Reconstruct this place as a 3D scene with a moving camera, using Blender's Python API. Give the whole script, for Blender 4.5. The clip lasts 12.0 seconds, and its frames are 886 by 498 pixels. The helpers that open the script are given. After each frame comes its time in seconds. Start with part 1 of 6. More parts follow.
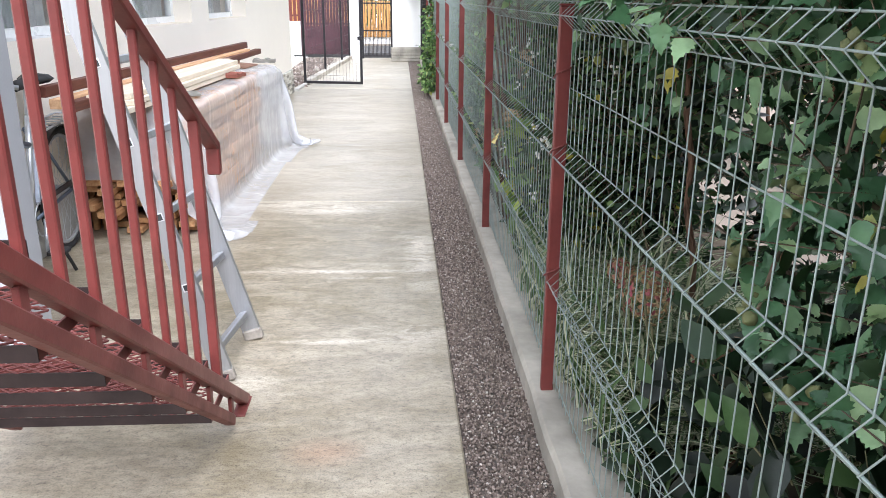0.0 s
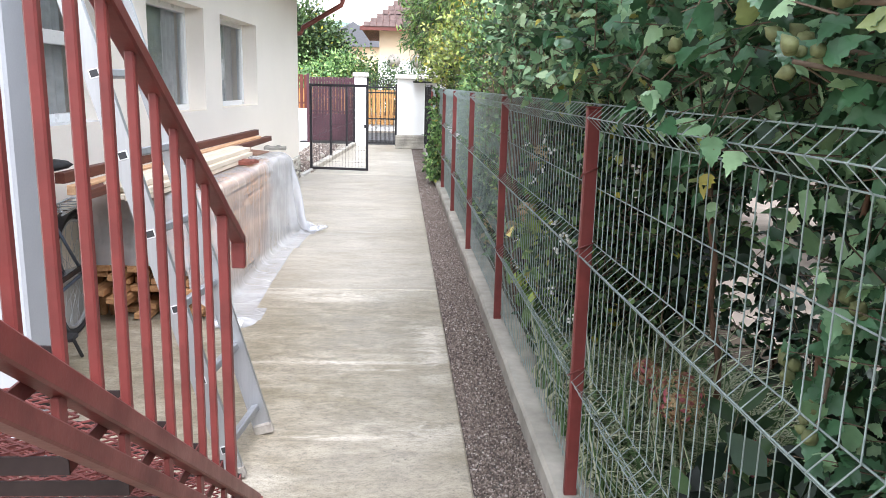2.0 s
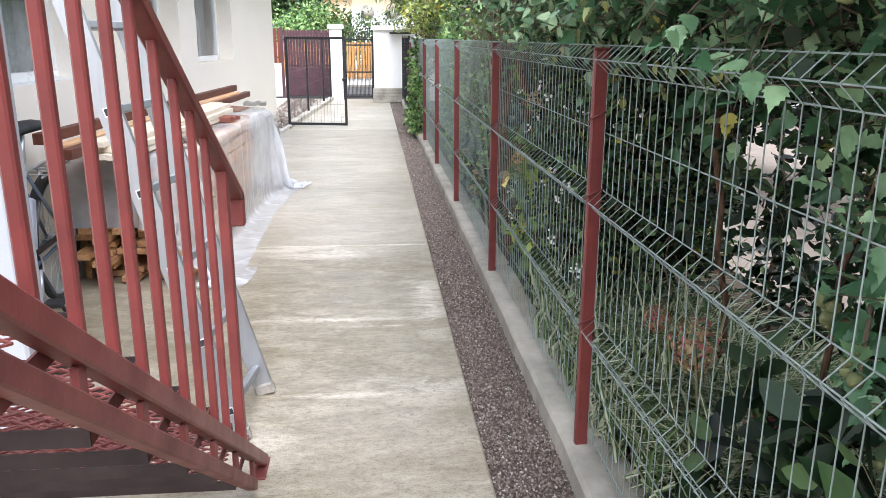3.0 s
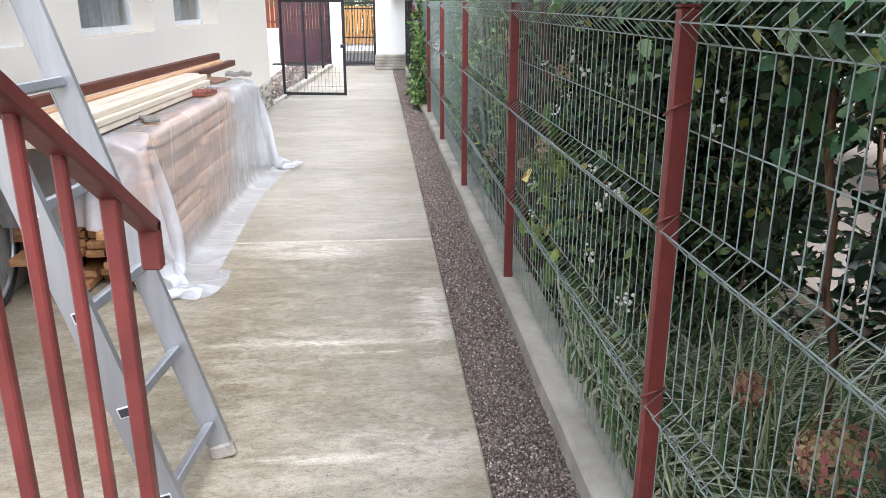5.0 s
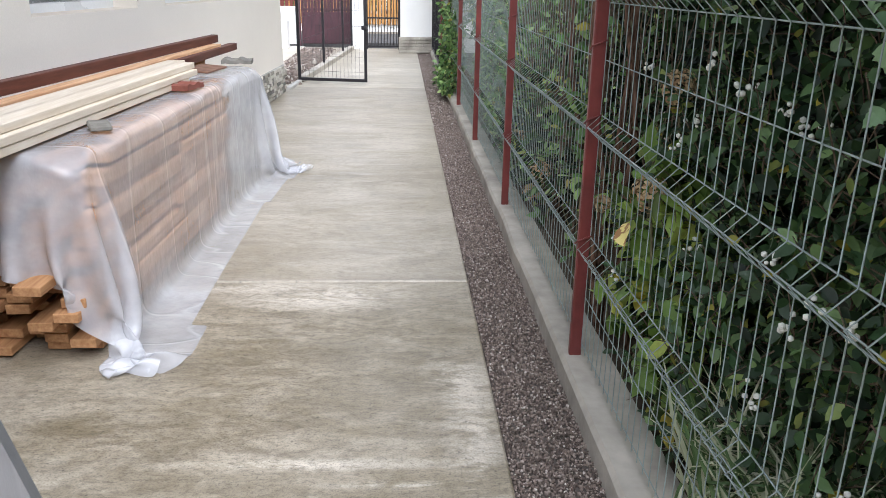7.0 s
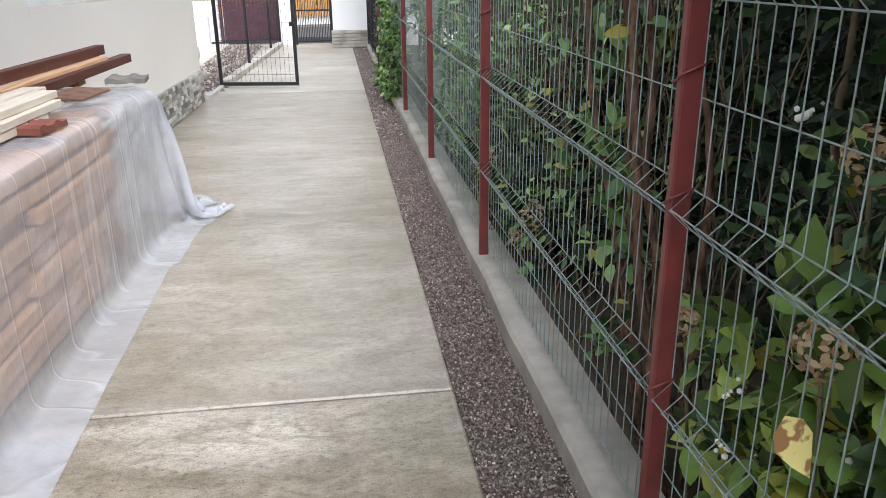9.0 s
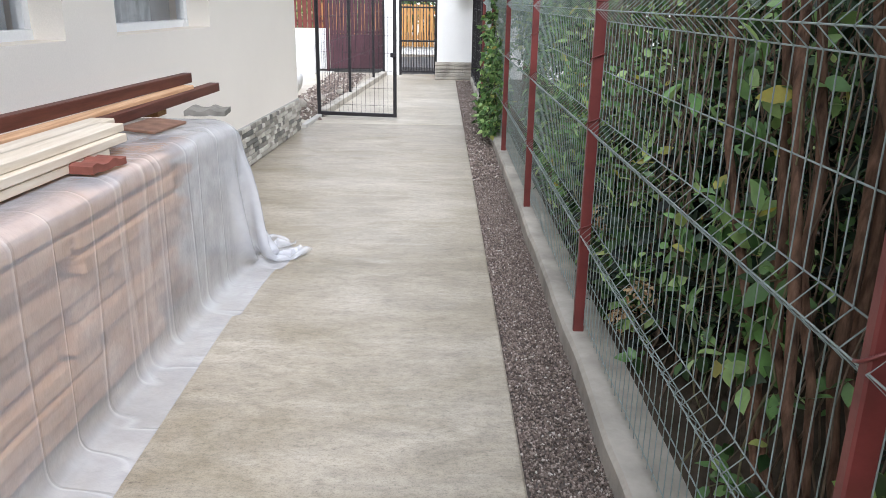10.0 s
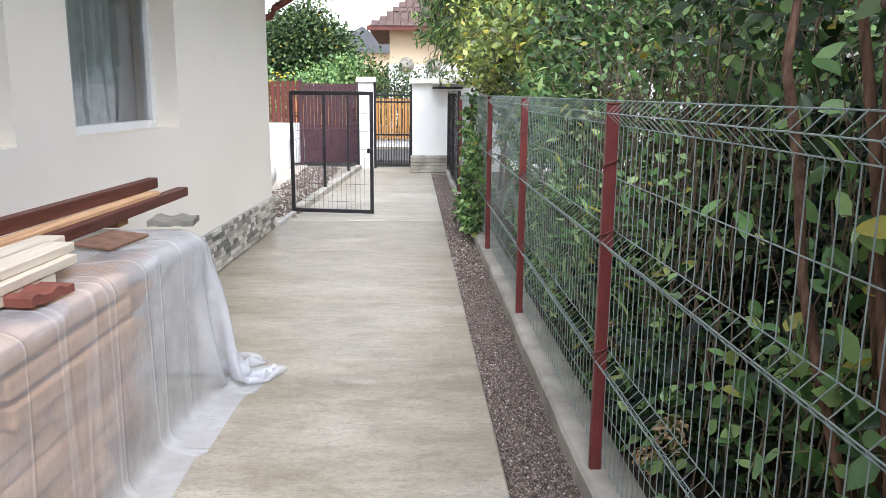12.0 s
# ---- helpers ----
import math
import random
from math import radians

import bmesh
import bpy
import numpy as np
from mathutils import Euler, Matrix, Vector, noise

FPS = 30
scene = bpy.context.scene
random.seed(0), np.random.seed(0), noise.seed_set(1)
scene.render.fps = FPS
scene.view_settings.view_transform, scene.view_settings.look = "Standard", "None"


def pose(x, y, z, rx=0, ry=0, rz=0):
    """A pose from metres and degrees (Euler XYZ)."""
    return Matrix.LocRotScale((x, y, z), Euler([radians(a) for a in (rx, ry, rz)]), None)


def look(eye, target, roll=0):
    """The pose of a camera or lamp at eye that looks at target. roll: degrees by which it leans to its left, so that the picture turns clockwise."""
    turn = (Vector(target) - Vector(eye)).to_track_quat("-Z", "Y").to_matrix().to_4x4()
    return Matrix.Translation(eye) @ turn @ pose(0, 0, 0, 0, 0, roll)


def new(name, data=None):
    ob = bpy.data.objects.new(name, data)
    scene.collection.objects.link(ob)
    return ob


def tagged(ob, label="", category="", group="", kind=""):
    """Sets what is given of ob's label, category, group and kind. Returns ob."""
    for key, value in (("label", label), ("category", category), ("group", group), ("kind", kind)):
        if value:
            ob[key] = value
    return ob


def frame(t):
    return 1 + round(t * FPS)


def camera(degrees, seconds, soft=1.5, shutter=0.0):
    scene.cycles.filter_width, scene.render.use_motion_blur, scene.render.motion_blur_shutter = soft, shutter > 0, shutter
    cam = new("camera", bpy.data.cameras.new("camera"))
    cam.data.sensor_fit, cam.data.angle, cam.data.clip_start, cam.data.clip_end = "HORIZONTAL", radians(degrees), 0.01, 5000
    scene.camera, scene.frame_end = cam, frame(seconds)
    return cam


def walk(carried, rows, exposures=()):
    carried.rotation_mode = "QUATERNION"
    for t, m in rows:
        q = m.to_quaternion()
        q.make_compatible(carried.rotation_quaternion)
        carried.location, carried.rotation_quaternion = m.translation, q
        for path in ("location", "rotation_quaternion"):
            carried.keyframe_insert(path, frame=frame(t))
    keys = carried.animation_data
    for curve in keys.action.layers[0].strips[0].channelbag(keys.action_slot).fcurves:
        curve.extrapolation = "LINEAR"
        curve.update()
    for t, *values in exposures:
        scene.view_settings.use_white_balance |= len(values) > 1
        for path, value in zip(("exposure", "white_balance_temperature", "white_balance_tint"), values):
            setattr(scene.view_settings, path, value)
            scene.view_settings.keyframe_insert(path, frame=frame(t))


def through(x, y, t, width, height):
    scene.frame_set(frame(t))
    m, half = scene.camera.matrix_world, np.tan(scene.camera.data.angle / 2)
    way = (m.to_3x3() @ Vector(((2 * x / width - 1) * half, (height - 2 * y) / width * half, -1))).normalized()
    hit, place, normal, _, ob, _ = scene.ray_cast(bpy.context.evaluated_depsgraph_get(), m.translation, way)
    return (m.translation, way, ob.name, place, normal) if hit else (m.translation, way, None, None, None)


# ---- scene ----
cam = camera(59.8, 12.0, 0.8)
PATH = [
    (0, (-0.028, 0.002, 1.385), (0.08, 1.899, 0.761), 0.4),
    (0.5, (-0.042, 0.019, 1.416), (0.058, 1.968, 0.976), 0.5),
    (1, (-0.079, 0.032, 1.421), (0.018, 1.992, 1.038), 0.2),
    (1.5, (-0.098, 0.037, 1.428), (0.034, 2.001, 1.073), 0.6),
    (2, (-0.115, 0.046, 1.417), (0.002, 1.999, 1.002), 1.4),
    (2.5, (-0.155, 0.071, 1.406), (-0.04, 2.013, 0.942), 1.4),
    (3, (-0.194, 0.115, 1.394), (-0.023, 2.036, 0.864), 0.1),
    (3.2, (-0.192, 0.149, 1.388), (-0.042, 2.06, 0.817), -0.1),
    (4.8, (-0.104, 0.75, 1.365), (-0.022, 2.649, 0.743), 0.9),
    (5, (-0.138, 0.851, 1.371), (0.018, 2.748, 0.759), -0.0),
    (5.5, (-0.162, 1.059, 1.354), (-0.078, 2.94, 0.681), -0.2),
    (6, (-0.116, 1.336, 1.363), (-0.137, 3.225, 0.707), 0.4),
    (6.5, (-0.122, 1.595, 1.355), (-0.08, 3.481, 0.689), 1.2),
    (6.7, (-0.157, 1.725, 1.351), (-0.044, 3.612, 0.698), 1.1),
    (8.3, (-0.098, 2.621, 1.325), (-0.04, 4.5, 0.643), 0.5),
    (8.5, (-0.13, 2.746, 1.326), (0.013, 4.627, 0.661), 0.4),
    (9, (-0.172, 3.033, 1.349), (0.079, 4.895, 0.663), -0.6),
    (9.5, (-0.114, 3.306, 1.356), (-0.013, 5.201, 0.725), 0.1),
    (10, (-0.104, 3.488, 1.357), (-0.091, 5.391, 0.742), 0.9),
    (10.1, (-0.112, 3.535, 1.351), (-0.1, 5.445, 0.756), 0.2),
    (10.5, (-0.188, 3.72, 1.366), (-0.05, 5.644, 0.834), -1.0),
    (11, (-0.228, 3.839, 1.378), (-0.088, 5.771, 0.88), -0.7),
    (11.5, (-0.204, 3.859, 1.389), (-0.12, 5.811, 0.96), 0.7),
    (12, (-0.184, 3.861, 1.392), (-0.102, 5.819, 0.995), 0.5),
]
walk(cam, [(t, look(eye, target, roll)) for t, eye, target, roll in PATH], [(0, 1.86), (0.5, 1.80), (1.5, 1.80), (3, 1.78), (5, 1.68), (6.5, 1.48), (9.5, 1.38), (12, 1.37)])

# ---- world and light ----
world = bpy.data.worlds.new("overcast_sky")
scene.world = world
world.use_nodes = True
wn, wl = world.node_tree.nodes, world.node_tree.links
sky = wn.new("ShaderNodeTexSky")
sky.sky_type, sky.sun_disc = "NISHITA", False
sky.sun_elevation, sky.sun_rotation = radians(54), radians(164)
sky.air_density, sky.dust_density = 1.0, 1.0
cloud = wn.new("ShaderNodeHueSaturation")
cloud.inputs["Saturation"].default_value = 0.36
wl.new(sky.outputs[0], cloud.inputs["Color"])
wl.new(cloud.outputs[0], wn["Background"].inputs["Color"])
wn["Background"].inputs["Strength"].default_value = 0.15
sun = new("sun", bpy.data.lights.new("sun", "SUN"))
sun.data.energy, sun.data.angle, sun.data.color = 2.2, radians(50), (0.85, 0.88, 1.0)
sun.matrix_world = look((2.5, -5, 13), (0, 4, 0))


# ---- mesh helpers ----
class Geo:
    """Collects vertices and faces of one mesh."""

    def __init__(self):
        self.v, self.f, self.s = [], [], []

    def add(self, verts, faces, m=None, smooth=False):
        n = len(self.v)
        self.v += [tuple(m @ Vector(p)) for p in verts] if m else [tuple(p) for p in verts]
        self.f += [tuple(n + i for i in f) for f in faces]
        self.s += [smooth] * len(faces)
        return self

    def box(self, lo, hi, c=0.0, m=None):
        """A box from corner to corner, its edges cut by c."""
        lo, hi = Vector(lo), Vector(hi)
        mid, half = (lo + hi) / 2, (hi - lo) / 2
        signs = [(a, b, d) for a in (-1, 1) for b in (-1, 1) for d in (-1, 1)]
        if c <= 0:
            verts = [mid + Vector([sg[i] * half[i] for i in range(3)]) for sg in signs]
            faces = [(0, 1, 3, 2), (4, 6, 7, 5), (0, 4, 5, 1), (2, 3, 7, 6), (0, 2, 6, 4), (1, 5, 7, 3)]
            return self.add(verts, faces, m)
        verts = []
        for sg in signs:
            for axis in range(3):
                verts.append(mid + Vector([sg[i] * (half[i] - (0 if i == axis else min(c, half[i] * 0.45))) for i in range(3)]))
        at = {sg: 3 * n for n, sg in enumerate(signs)}
        faces = [tuple(at[sg] + k for k in range(3)) for sg in signs]
        for axis in range(3):
            b, d = [i for i in range(3) if i != axis]
            for sgn in (-1, 1):
                quad = []
                for u, w in ((-1, -1), (1, -1), (1, 1), (-1, 1)):
                    sg = [0, 0, 0]
                    sg[axis], sg[b], sg[d] = sgn, u, w
                    quad.append(at[tuple(sg)] + axis)
                faces.append(tuple(quad))
            for u in (-1, 1):
                for w in (-1, 1):
                    one, two = [0, 0, 0], [0, 0, 0]
                    one[axis], two[axis] = -1, 1
                    one[b] = two[b] = u
                    one[d] = two[d] = w
                    p, q = at[tuple(one)], at[tuple(two)]
                    faces.append((p + b, q + b, q + d, p + d))
        return self.add(verts, faces, m)

    def tube(self, points, r, n=8, caps=True, flat=1.0):
        """A round tube along points; r may be one radius or one for each point."""
        pts = [Vector(p) for p in points]
        radii = list(r) if isinstance(r, (list, tuple)) else [r] * len(pts)
        verts, faces, side = [], [], None
        for k, p in enumerate(pts):
            d = (pts[min(k + 1, len(pts) - 1)] - pts[max(k - 1, 0)]).normalized()
            if side is None:
                side = d.orthogonal().normalized()
            side = (side - d * side.dot(d)).normalized()
            up = d.cross(side)
            for a in range(n):
                t = 2 * math.pi * a / n
                verts.append(p + radii[k] * (math.cos(t) * side + flat * math.sin(t) * up))
        for k in range(len(pts) - 1):
            for a in range(n):
                b = (a + 1) % n
                faces.append((k * n + a, k * n + b, k * n + n + b, k * n + n + a))
        if caps:
            faces += [tuple(range(n - 1, -1, -1)), tuple(range(len(verts) - n, len(verts)))]
        return self.add(verts, faces, None, n > 5)

    def bar(self, p, q, w, h, c=0.002, up=(0, 0, 1)):
        """A rectangular bar from p to q, w across and h high."""
        p, q = Vector(p), Vector(q)
        d = (q - p).normalized()
        side = d.cross(Vector(up)).normalized()
        top = side.cross(d)
        m = Matrix((side, d, top)).transposed().to_4x4()
        m.translation = (p + q) / 2
        l = (q - p).length
        return self.box((-w / 2, -l / 2, -h / 2), (w / 2, l / 2, h / 2), c, m)

    def mesh(self, name):
        me = bpy.data.meshes.new(name)
        me.from_pydata(self.v, [], self.f)
        me.polygons.foreach_set("use_smooth", self.s)
        if len(self.f) < 20000:
            bm = bmesh.new()
            bm.from_mesh(me)
            bmesh.ops.recalc_face_normals(bm, faces=bm.faces)
            bm.to_mesh(me)
            bm.free()
        me.update()
        return me


def mesh_of(geo, name):
    if isinstance(geo, Geo):
        return geo.mesh(name)
    if isinstance(geo, bpy.types.Mesh):
        return geo
    me = bpy.data.meshes.new(name)
    geo.to_mesh(me)
    geo.free()
    return me


def part(name, geo, material, parent=None, label=""):
    """One mesh object under a thing or a part."""
    me = mesh_of(geo, name)
    if not me.materials:
        me.materials.append(material)
    ob = new(name, me)
    ob.parent = parent
    return tagged(ob, label)


def thing(name, label, category, at=(0, 0, 0), group=""):
    """An Empty at a thing's base. Its parts are given in world places, and moved under it."""
    ob = new(name)
    ob.empty_display_size = 0.1
    ob.location = at
    return tagged(ob, label, category, group)


def sub(name, geo, material, parent, label=""):
    """A part whose vertices are in world places, under a thing that stands elsewhere."""
    ob = part(name, geo, material, parent, label)
    base = parent
    shift = Vector((0, 0, 0))
    while base:
        shift += base.location
        base = base.parent
    ob.location = -shift
    return ob


def structure(name, geo, material, label):
    return tagged(part(name, geo, material), label, kind="structure")


def solo(name, geo, material, label, category, group="", kind=""):
    return tagged(part(name, geo, material), label, category, group, kind)


# ---- materials ----
class Mat:
    """A node material: world position in, principled shader out."""

    def __init__(self, name, rough=0.7, metal=0.0, spec=0.4):
        self.m = bpy.data.materials.new(name)
        self.m.use_nodes = True
        self.n, self.l = self.m.node_tree.nodes, self.m.node_tree.links
        self.p = self.n["Principled BSDF"]
        self.p.inputs["Roughness"].default_value = rough
        self.p.inputs["Metallic"].default_value = metal
        self.p.inputs["Specular IOR Level"].default_value = spec
        self.pos = self.n.new("ShaderNodeNewGeometry")

    def noise(self, scale=5.0, detail=4.0, stretch=(1, 1, 1), rough=0.55, turn=0.0, warp=0.0):
        mp = self.n.new("ShaderNodeMapping")
        mp.inputs["Scale"].default_value = stretch
        mp.inputs["Rotation"].default_value = (0, 0, turn)
        self.l.new(self.pos.outputs["Position"], mp.inputs[0])
        t = self.n.new("ShaderNodeTexNoise")
        t.inputs["Scale"].default_value, t.inputs["Detail"].default_value = scale, detail
        t.inputs["Roughness"].default_value, t.inputs["Distortion"].default_value = rough, warp
        self.l.new(mp.outputs[0], t.inputs["Vector"])
        return t.outputs[0]

    def ramp(self, value, stops):
        r = self.n.new("ShaderNodeValToRGB")
        e = r.color_ramp.elements
        while len(e) < len(stops):
            e.new(0.5)
        for k, (at, col) in enumerate(stops):
            e[k].position = at
            e[k].color = (*col, 1) if not isinstance(col, (int, float)) else (col, col, col, 1)
        self.l.new(value, r.inputs[0])
        return r.outputs[0]

    def mix(self, a, b, fac, mode="MIX"):
        x = self.n.new("ShaderNodeMix")
        x.data_type, x.blend_type = "RGBA", mode
        for sock, val in ((x.inputs[0], fac), (x.inputs[6], a), (x.inputs[7], b)):
            if isinstance(val, (int, float)):
                sock.default_value = val
            elif isinstance(val, tuple):
                sock.default_value = (*val, 1)
            else:
                self.l.new(val, sock)
        return x.outputs[2]

    def spot(self, x, y, rx, ry, strength):
        """A soft oval mark on the ground, strongest in its middle."""
        mp = self.n.new("ShaderNodeMapping")
        mp.inputs["Location"].default_value = (-x / rx, -y / ry, 0)
        mp.inputs["Scale"].default_value = (1 / rx, 1 / ry, 0)
        self.l.new(self.pos.outputs["Position"], mp.inputs[0])
        d = self.n.new("ShaderNodeVectorMath")
        d.operation = "LENGTH"
        self.l.new(mp.outputs[0], d.inputs[0])
        return self.ramp(d.outputs["Value"], [(0.15, strength), (1.0, 0.0)])

    def island(self):
        return self.pos.outputs["Random Per Island"]

    def each(self):
        return self.n.new("ShaderNodeObjectInfo").outputs["Random"]

    def color(self, sock):
        if isinstance(sock, tuple):
            self.p.inputs["Base Color"].default_value = (*sock, 1)
        else:
            self.l.new(sock, self.p.inputs["Base Color"])
        return self

    def rough(self, sock):
        self.l.new(sock, self.p.inputs["Roughness"])
        return self

    def bump(self, height, strength=0.3, distance=0.01):
        b = self.n.new("ShaderNodeBump")
        b.inputs["Strength"].default_value, b.inputs["Distance"].default_value = strength, distance
        self.l.new(height, b.inputs["Height"])
        self.l.new(b.outputs[0], self.p.inputs["Normal"])
        return self

    def leafy(self, through=0.35, tint=(1.0, 1.0, 0.6)):
        """Lets light through as thin leaves do."""
        col = self.p.inputs["Base Color"].links[0].from_socket
        tr = self.n.new("ShaderNodeBsdfTranslucent")
        self.l.new(self.mix(col, tint, 0.5, "MULTIPLY"), tr.inputs[0])
        ms = self.n.new("ShaderNodeMixShader")
        ms.inputs[0].default_value = through
        self.l.new(self.p.outputs[0], ms.inputs[1])
        self.l.new(tr.outputs[0], ms.inputs[2])
        self.l.new(ms.outputs[0], self.n["Material Output"].inputs["Surface"])
        return self


def plain(name, col, rough=0.6, metal=0.0, vary=0.12, scale=8.0, bump=0.15, fine=60.0, spec=0.4, stretch=(1, 1, 1)):
    """A surface of one colour with soft stains and fine grain."""
    m = Mat(name, rough, metal, spec)
    dark = tuple(c * (1 - vary) for c in col)
    light = tuple(min(1, c * (1 + vary)) for c in col)
    big = m.noise(scale, 5, stretch)
    small = m.noise(fine, 3, stretch)
    c = m.mix(m.ramp(big, [(0.3, dark), (0.7, light)]), m.ramp(small, [(0.3, 0.85), (0.7, 1.0)]), 0.35, "MULTIPLY")
    m.color(c)
    m.rough(m.ramp(big, [(0.25, min(1, rough + 0.08)), (0.75, max(0.02, rough - 0.08))]))
    if bump:
        m.bump(small, bump, 0.004)
    return m.m


def concrete_material(name, tone, worn):
    """Brushed concrete; worn from 0 (fresh) to 1 (stained and pitted)."""
    m = Mat(name, 0.75, 0, 0.35)
    sweep = m.noise(1.7, 7, (0.75, 1.9, 1), 0.60, 0.12, 0.9)
    broad = m.noise(0.75, 5, (0.9, 1.3, 1), 0.58, 0.2, 0.4)
    fine = m.noise(7, 9, (0.8, 1.7, 1), 0.74, 0.10, 0.6)
    lines = m.noise(3, 8, (0.45, 2.6, 1), 0.68, 0.15, 1.0)
    patch = m.noise(1.5, 7, (0.8, 1.3, 1), 0.66, 0.3, 0.9)
    blot = m.noise(2.3, 8, (0.6, 1.7, 1), 0.72, 0.2, 0.5)
    grit = m.noise(150, 3)
    pits = m.noise(60, 2)
    base = m.ramp(m.mix(sweep, broad, 0.45), [(0.36, (0.31, 0.275, 0.215)), (0.5, (0.425, 0.39, 0.33)), (0.64, (0.54, 0.51, 0.455))])
    base = m.mix(base, m.ramp(fine, [(0.34, 0.58), (0.56, 1.08)]), 0.28 + 0.34 * worn, "MULTIPLY")
    base = m.mix(base, (0.26, 0.225, 0.15), m.mix(m.ramp(patch, [(0.46, 0.0), (0.62, 0.4 + 0.5 * worn)]), m.ramp(fine, [(0.3, 1.0), (0.62, 0.3)]), 0.8, "MULTIPLY"))
    # damp, darker stretches before the joint
    for x, y, rx, ry, k in ((-0.5, 4.7, 1.1, 0.6, 0.8), (-0.9, 4.0, 1.2, 0.7, 0.75), (0.0, 4.45, 0.4, 0.8, 0.6), (-0.6, 3.3, 1.0, 0.6, 0.6), (-0.6, 6.0, 0.8, 0.35, 0.3), (-0.3, 2.0, 0.9, 0.6, 0.35), (-0.4, 7.3, 0.8, 0.5, 0.35)):
        base = m.mix(base, (0.20, 0.172, 0.115), m.mix(m.spot(x, y, rx, ry, k), m.ramp(fine, [(0.40, 1.0), (0.60, 0.3)]), 1.0, "MULTIPLY"))
    pale = m.ramp(blot, [(0.52, 0.0), (0.66, 0.5 - 0.15 * worn)])
    base = m.mix(base, (0.60, 0.57, 0.52), m.mix(pale, m.ramp(lines, [(0.38, 0.1), (0.58, 1.0)]), 1.0, "MULTIPLY"))
    # pale lime bloom along the joint and the edge
    for x, y, rx, ry in ((-0.5, 5.13, 0.5, 0.2), (-0.95, 5.24, 0.5, 0.09), (0.05, 4.35, 0.16, 0.25), (0.08, 3.95, 0.12, 0.5), (-0.42, 3.85, 0.6, 0.04), (-0.1, 3.75, 0.35, 0.03), (0.04, 3.05, 0.16, 0.12), (-0.3, 2.98, 0.45, 0.035)):
        base = m.mix(base, (0.68, 0.65, 0.60), m.mix(m.mix(m.spot(x, y, rx, ry, 1.0), m.ramp(blot, [(0.43, 0.0), (0.50, 1.0)]), 1.0, "MULTIPLY"), m.ramp(fine, [(0.40, 0.15), (0.52, 1.0)]), 1.0, "MULTIPLY"))
    base = m.mix(base, (0.55, 0.30, 0.20), m.spot(-0.28, 2.15, 0.16, 0.10, 0.3))
    speck = m.noise(38, 8, (0.8, 1.4, 1), 0.8)
    base = m.mix(base, m.ramp(speck, [(0.36, 0.45), (0.5, 1.0), (0.62, 1.16)]), 0.35 + 0.40 * worn, "MULTIPLY")
    base = m.mix(base, m.ramp(m.noise(2.4, 9, (0.6, 2.0, 1), 0.68, 0.2, 1.6), [(0.38, 0.62), (0.50, 1.0), (0.62, 1.14)]), 0.28, "MULTIPLY")
    base = m.mix(base, m.ramp(grit, [(0.32, 0.5), (0.5, 1.0)]), 0.35 + 0.35 * worn, "MULTIPLY")
    base = m.mix(base, m.ramp(pits, [(0.28, 0.4), (0.36, 1.0)]), 0.3 + 0.45 * worn, "MULTIPLY")
    base = m.mix(base, tone, 1.0, "MULTIPLY")
    m.color(base)
    m.rough(m.ramp(sweep, [(0.3, 0.30), (0.7, 0.52)]))
    m.p.inputs["Specular IOR Level"].default_value = 0.65
    m.bump(m.mix(fine, grit, 0.35), 0.45, 0.005)
    return m.m


def leaf_material(name, dark, mid, light, yellow=0.02, rough=0.5, through=0.3):
    m = Mat(name, rough - 0.04, 0, 0.5)
    # Spreads lit and shaded leaf tones further apart within the colour.
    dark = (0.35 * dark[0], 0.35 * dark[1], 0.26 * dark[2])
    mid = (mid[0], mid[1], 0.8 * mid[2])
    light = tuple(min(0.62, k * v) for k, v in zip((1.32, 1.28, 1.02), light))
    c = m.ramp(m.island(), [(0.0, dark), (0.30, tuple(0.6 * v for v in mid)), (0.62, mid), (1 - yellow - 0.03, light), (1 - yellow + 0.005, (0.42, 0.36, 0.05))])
    c = m.mix(c, m.ramp(m.noise(45, 3), [(0.3, 0.7), (0.7, 1.1)]), 0.5, "MULTIPLY")
    m.color(c)
    m.bump(m.noise(120, 2), 0.15, 0.002)
    return m.leafy(0.65 * through).m


def wood_material(name, a, b, rough=0.6, along="y"):
    m = Mat(name, rough, 0, 0.3)
    st = {"y": (9, 0.6, 9), "x": (0.6, 9, 9), "z": (9, 9, 0.6)}[along]
    g = m.noise(6, 5, st, 0.6)
    c = m.ramp(g, [(0.3, a), (0.7, b)])
    c = m.mix(c, m.ramp(m.island(), [(0, 0.62), (1, 1.12)]), 0.75, "MULTIPLY")
    m.color(c)
    m.bump(g, 0.2, 0.003)
    return m.m


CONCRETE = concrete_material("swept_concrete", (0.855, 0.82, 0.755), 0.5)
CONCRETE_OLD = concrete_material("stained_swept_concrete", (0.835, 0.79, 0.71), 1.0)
# Sky sheen on the far slab is put into this paler tone.
CONCRETE_SHEEN = concrete_material("sheen_swept_concrete", (1.14, 1.12, 1.07), 0.2)
CURB = plain("mortar_curb", (0.42, 0.39, 0.335), 0.85, 0, 0.32, 3.5, 0.5, 45)
POUR = plain("cast_concrete", (0.50, 0.49, 0.46), 0.85, 0, 0.18, 4, 0.35, 60)
CREAM = plain("cream_render", (0.87, 0.815, 0.735), 0.85, 0, 0.03, 0.9, 0.25, 130, 0.25)
REVEAL = plain("smooth_cream_reveal", (0.80, 0.73, 0.62), 0.8, 0, 0.05, 3, 0.12, 130, 0.25)
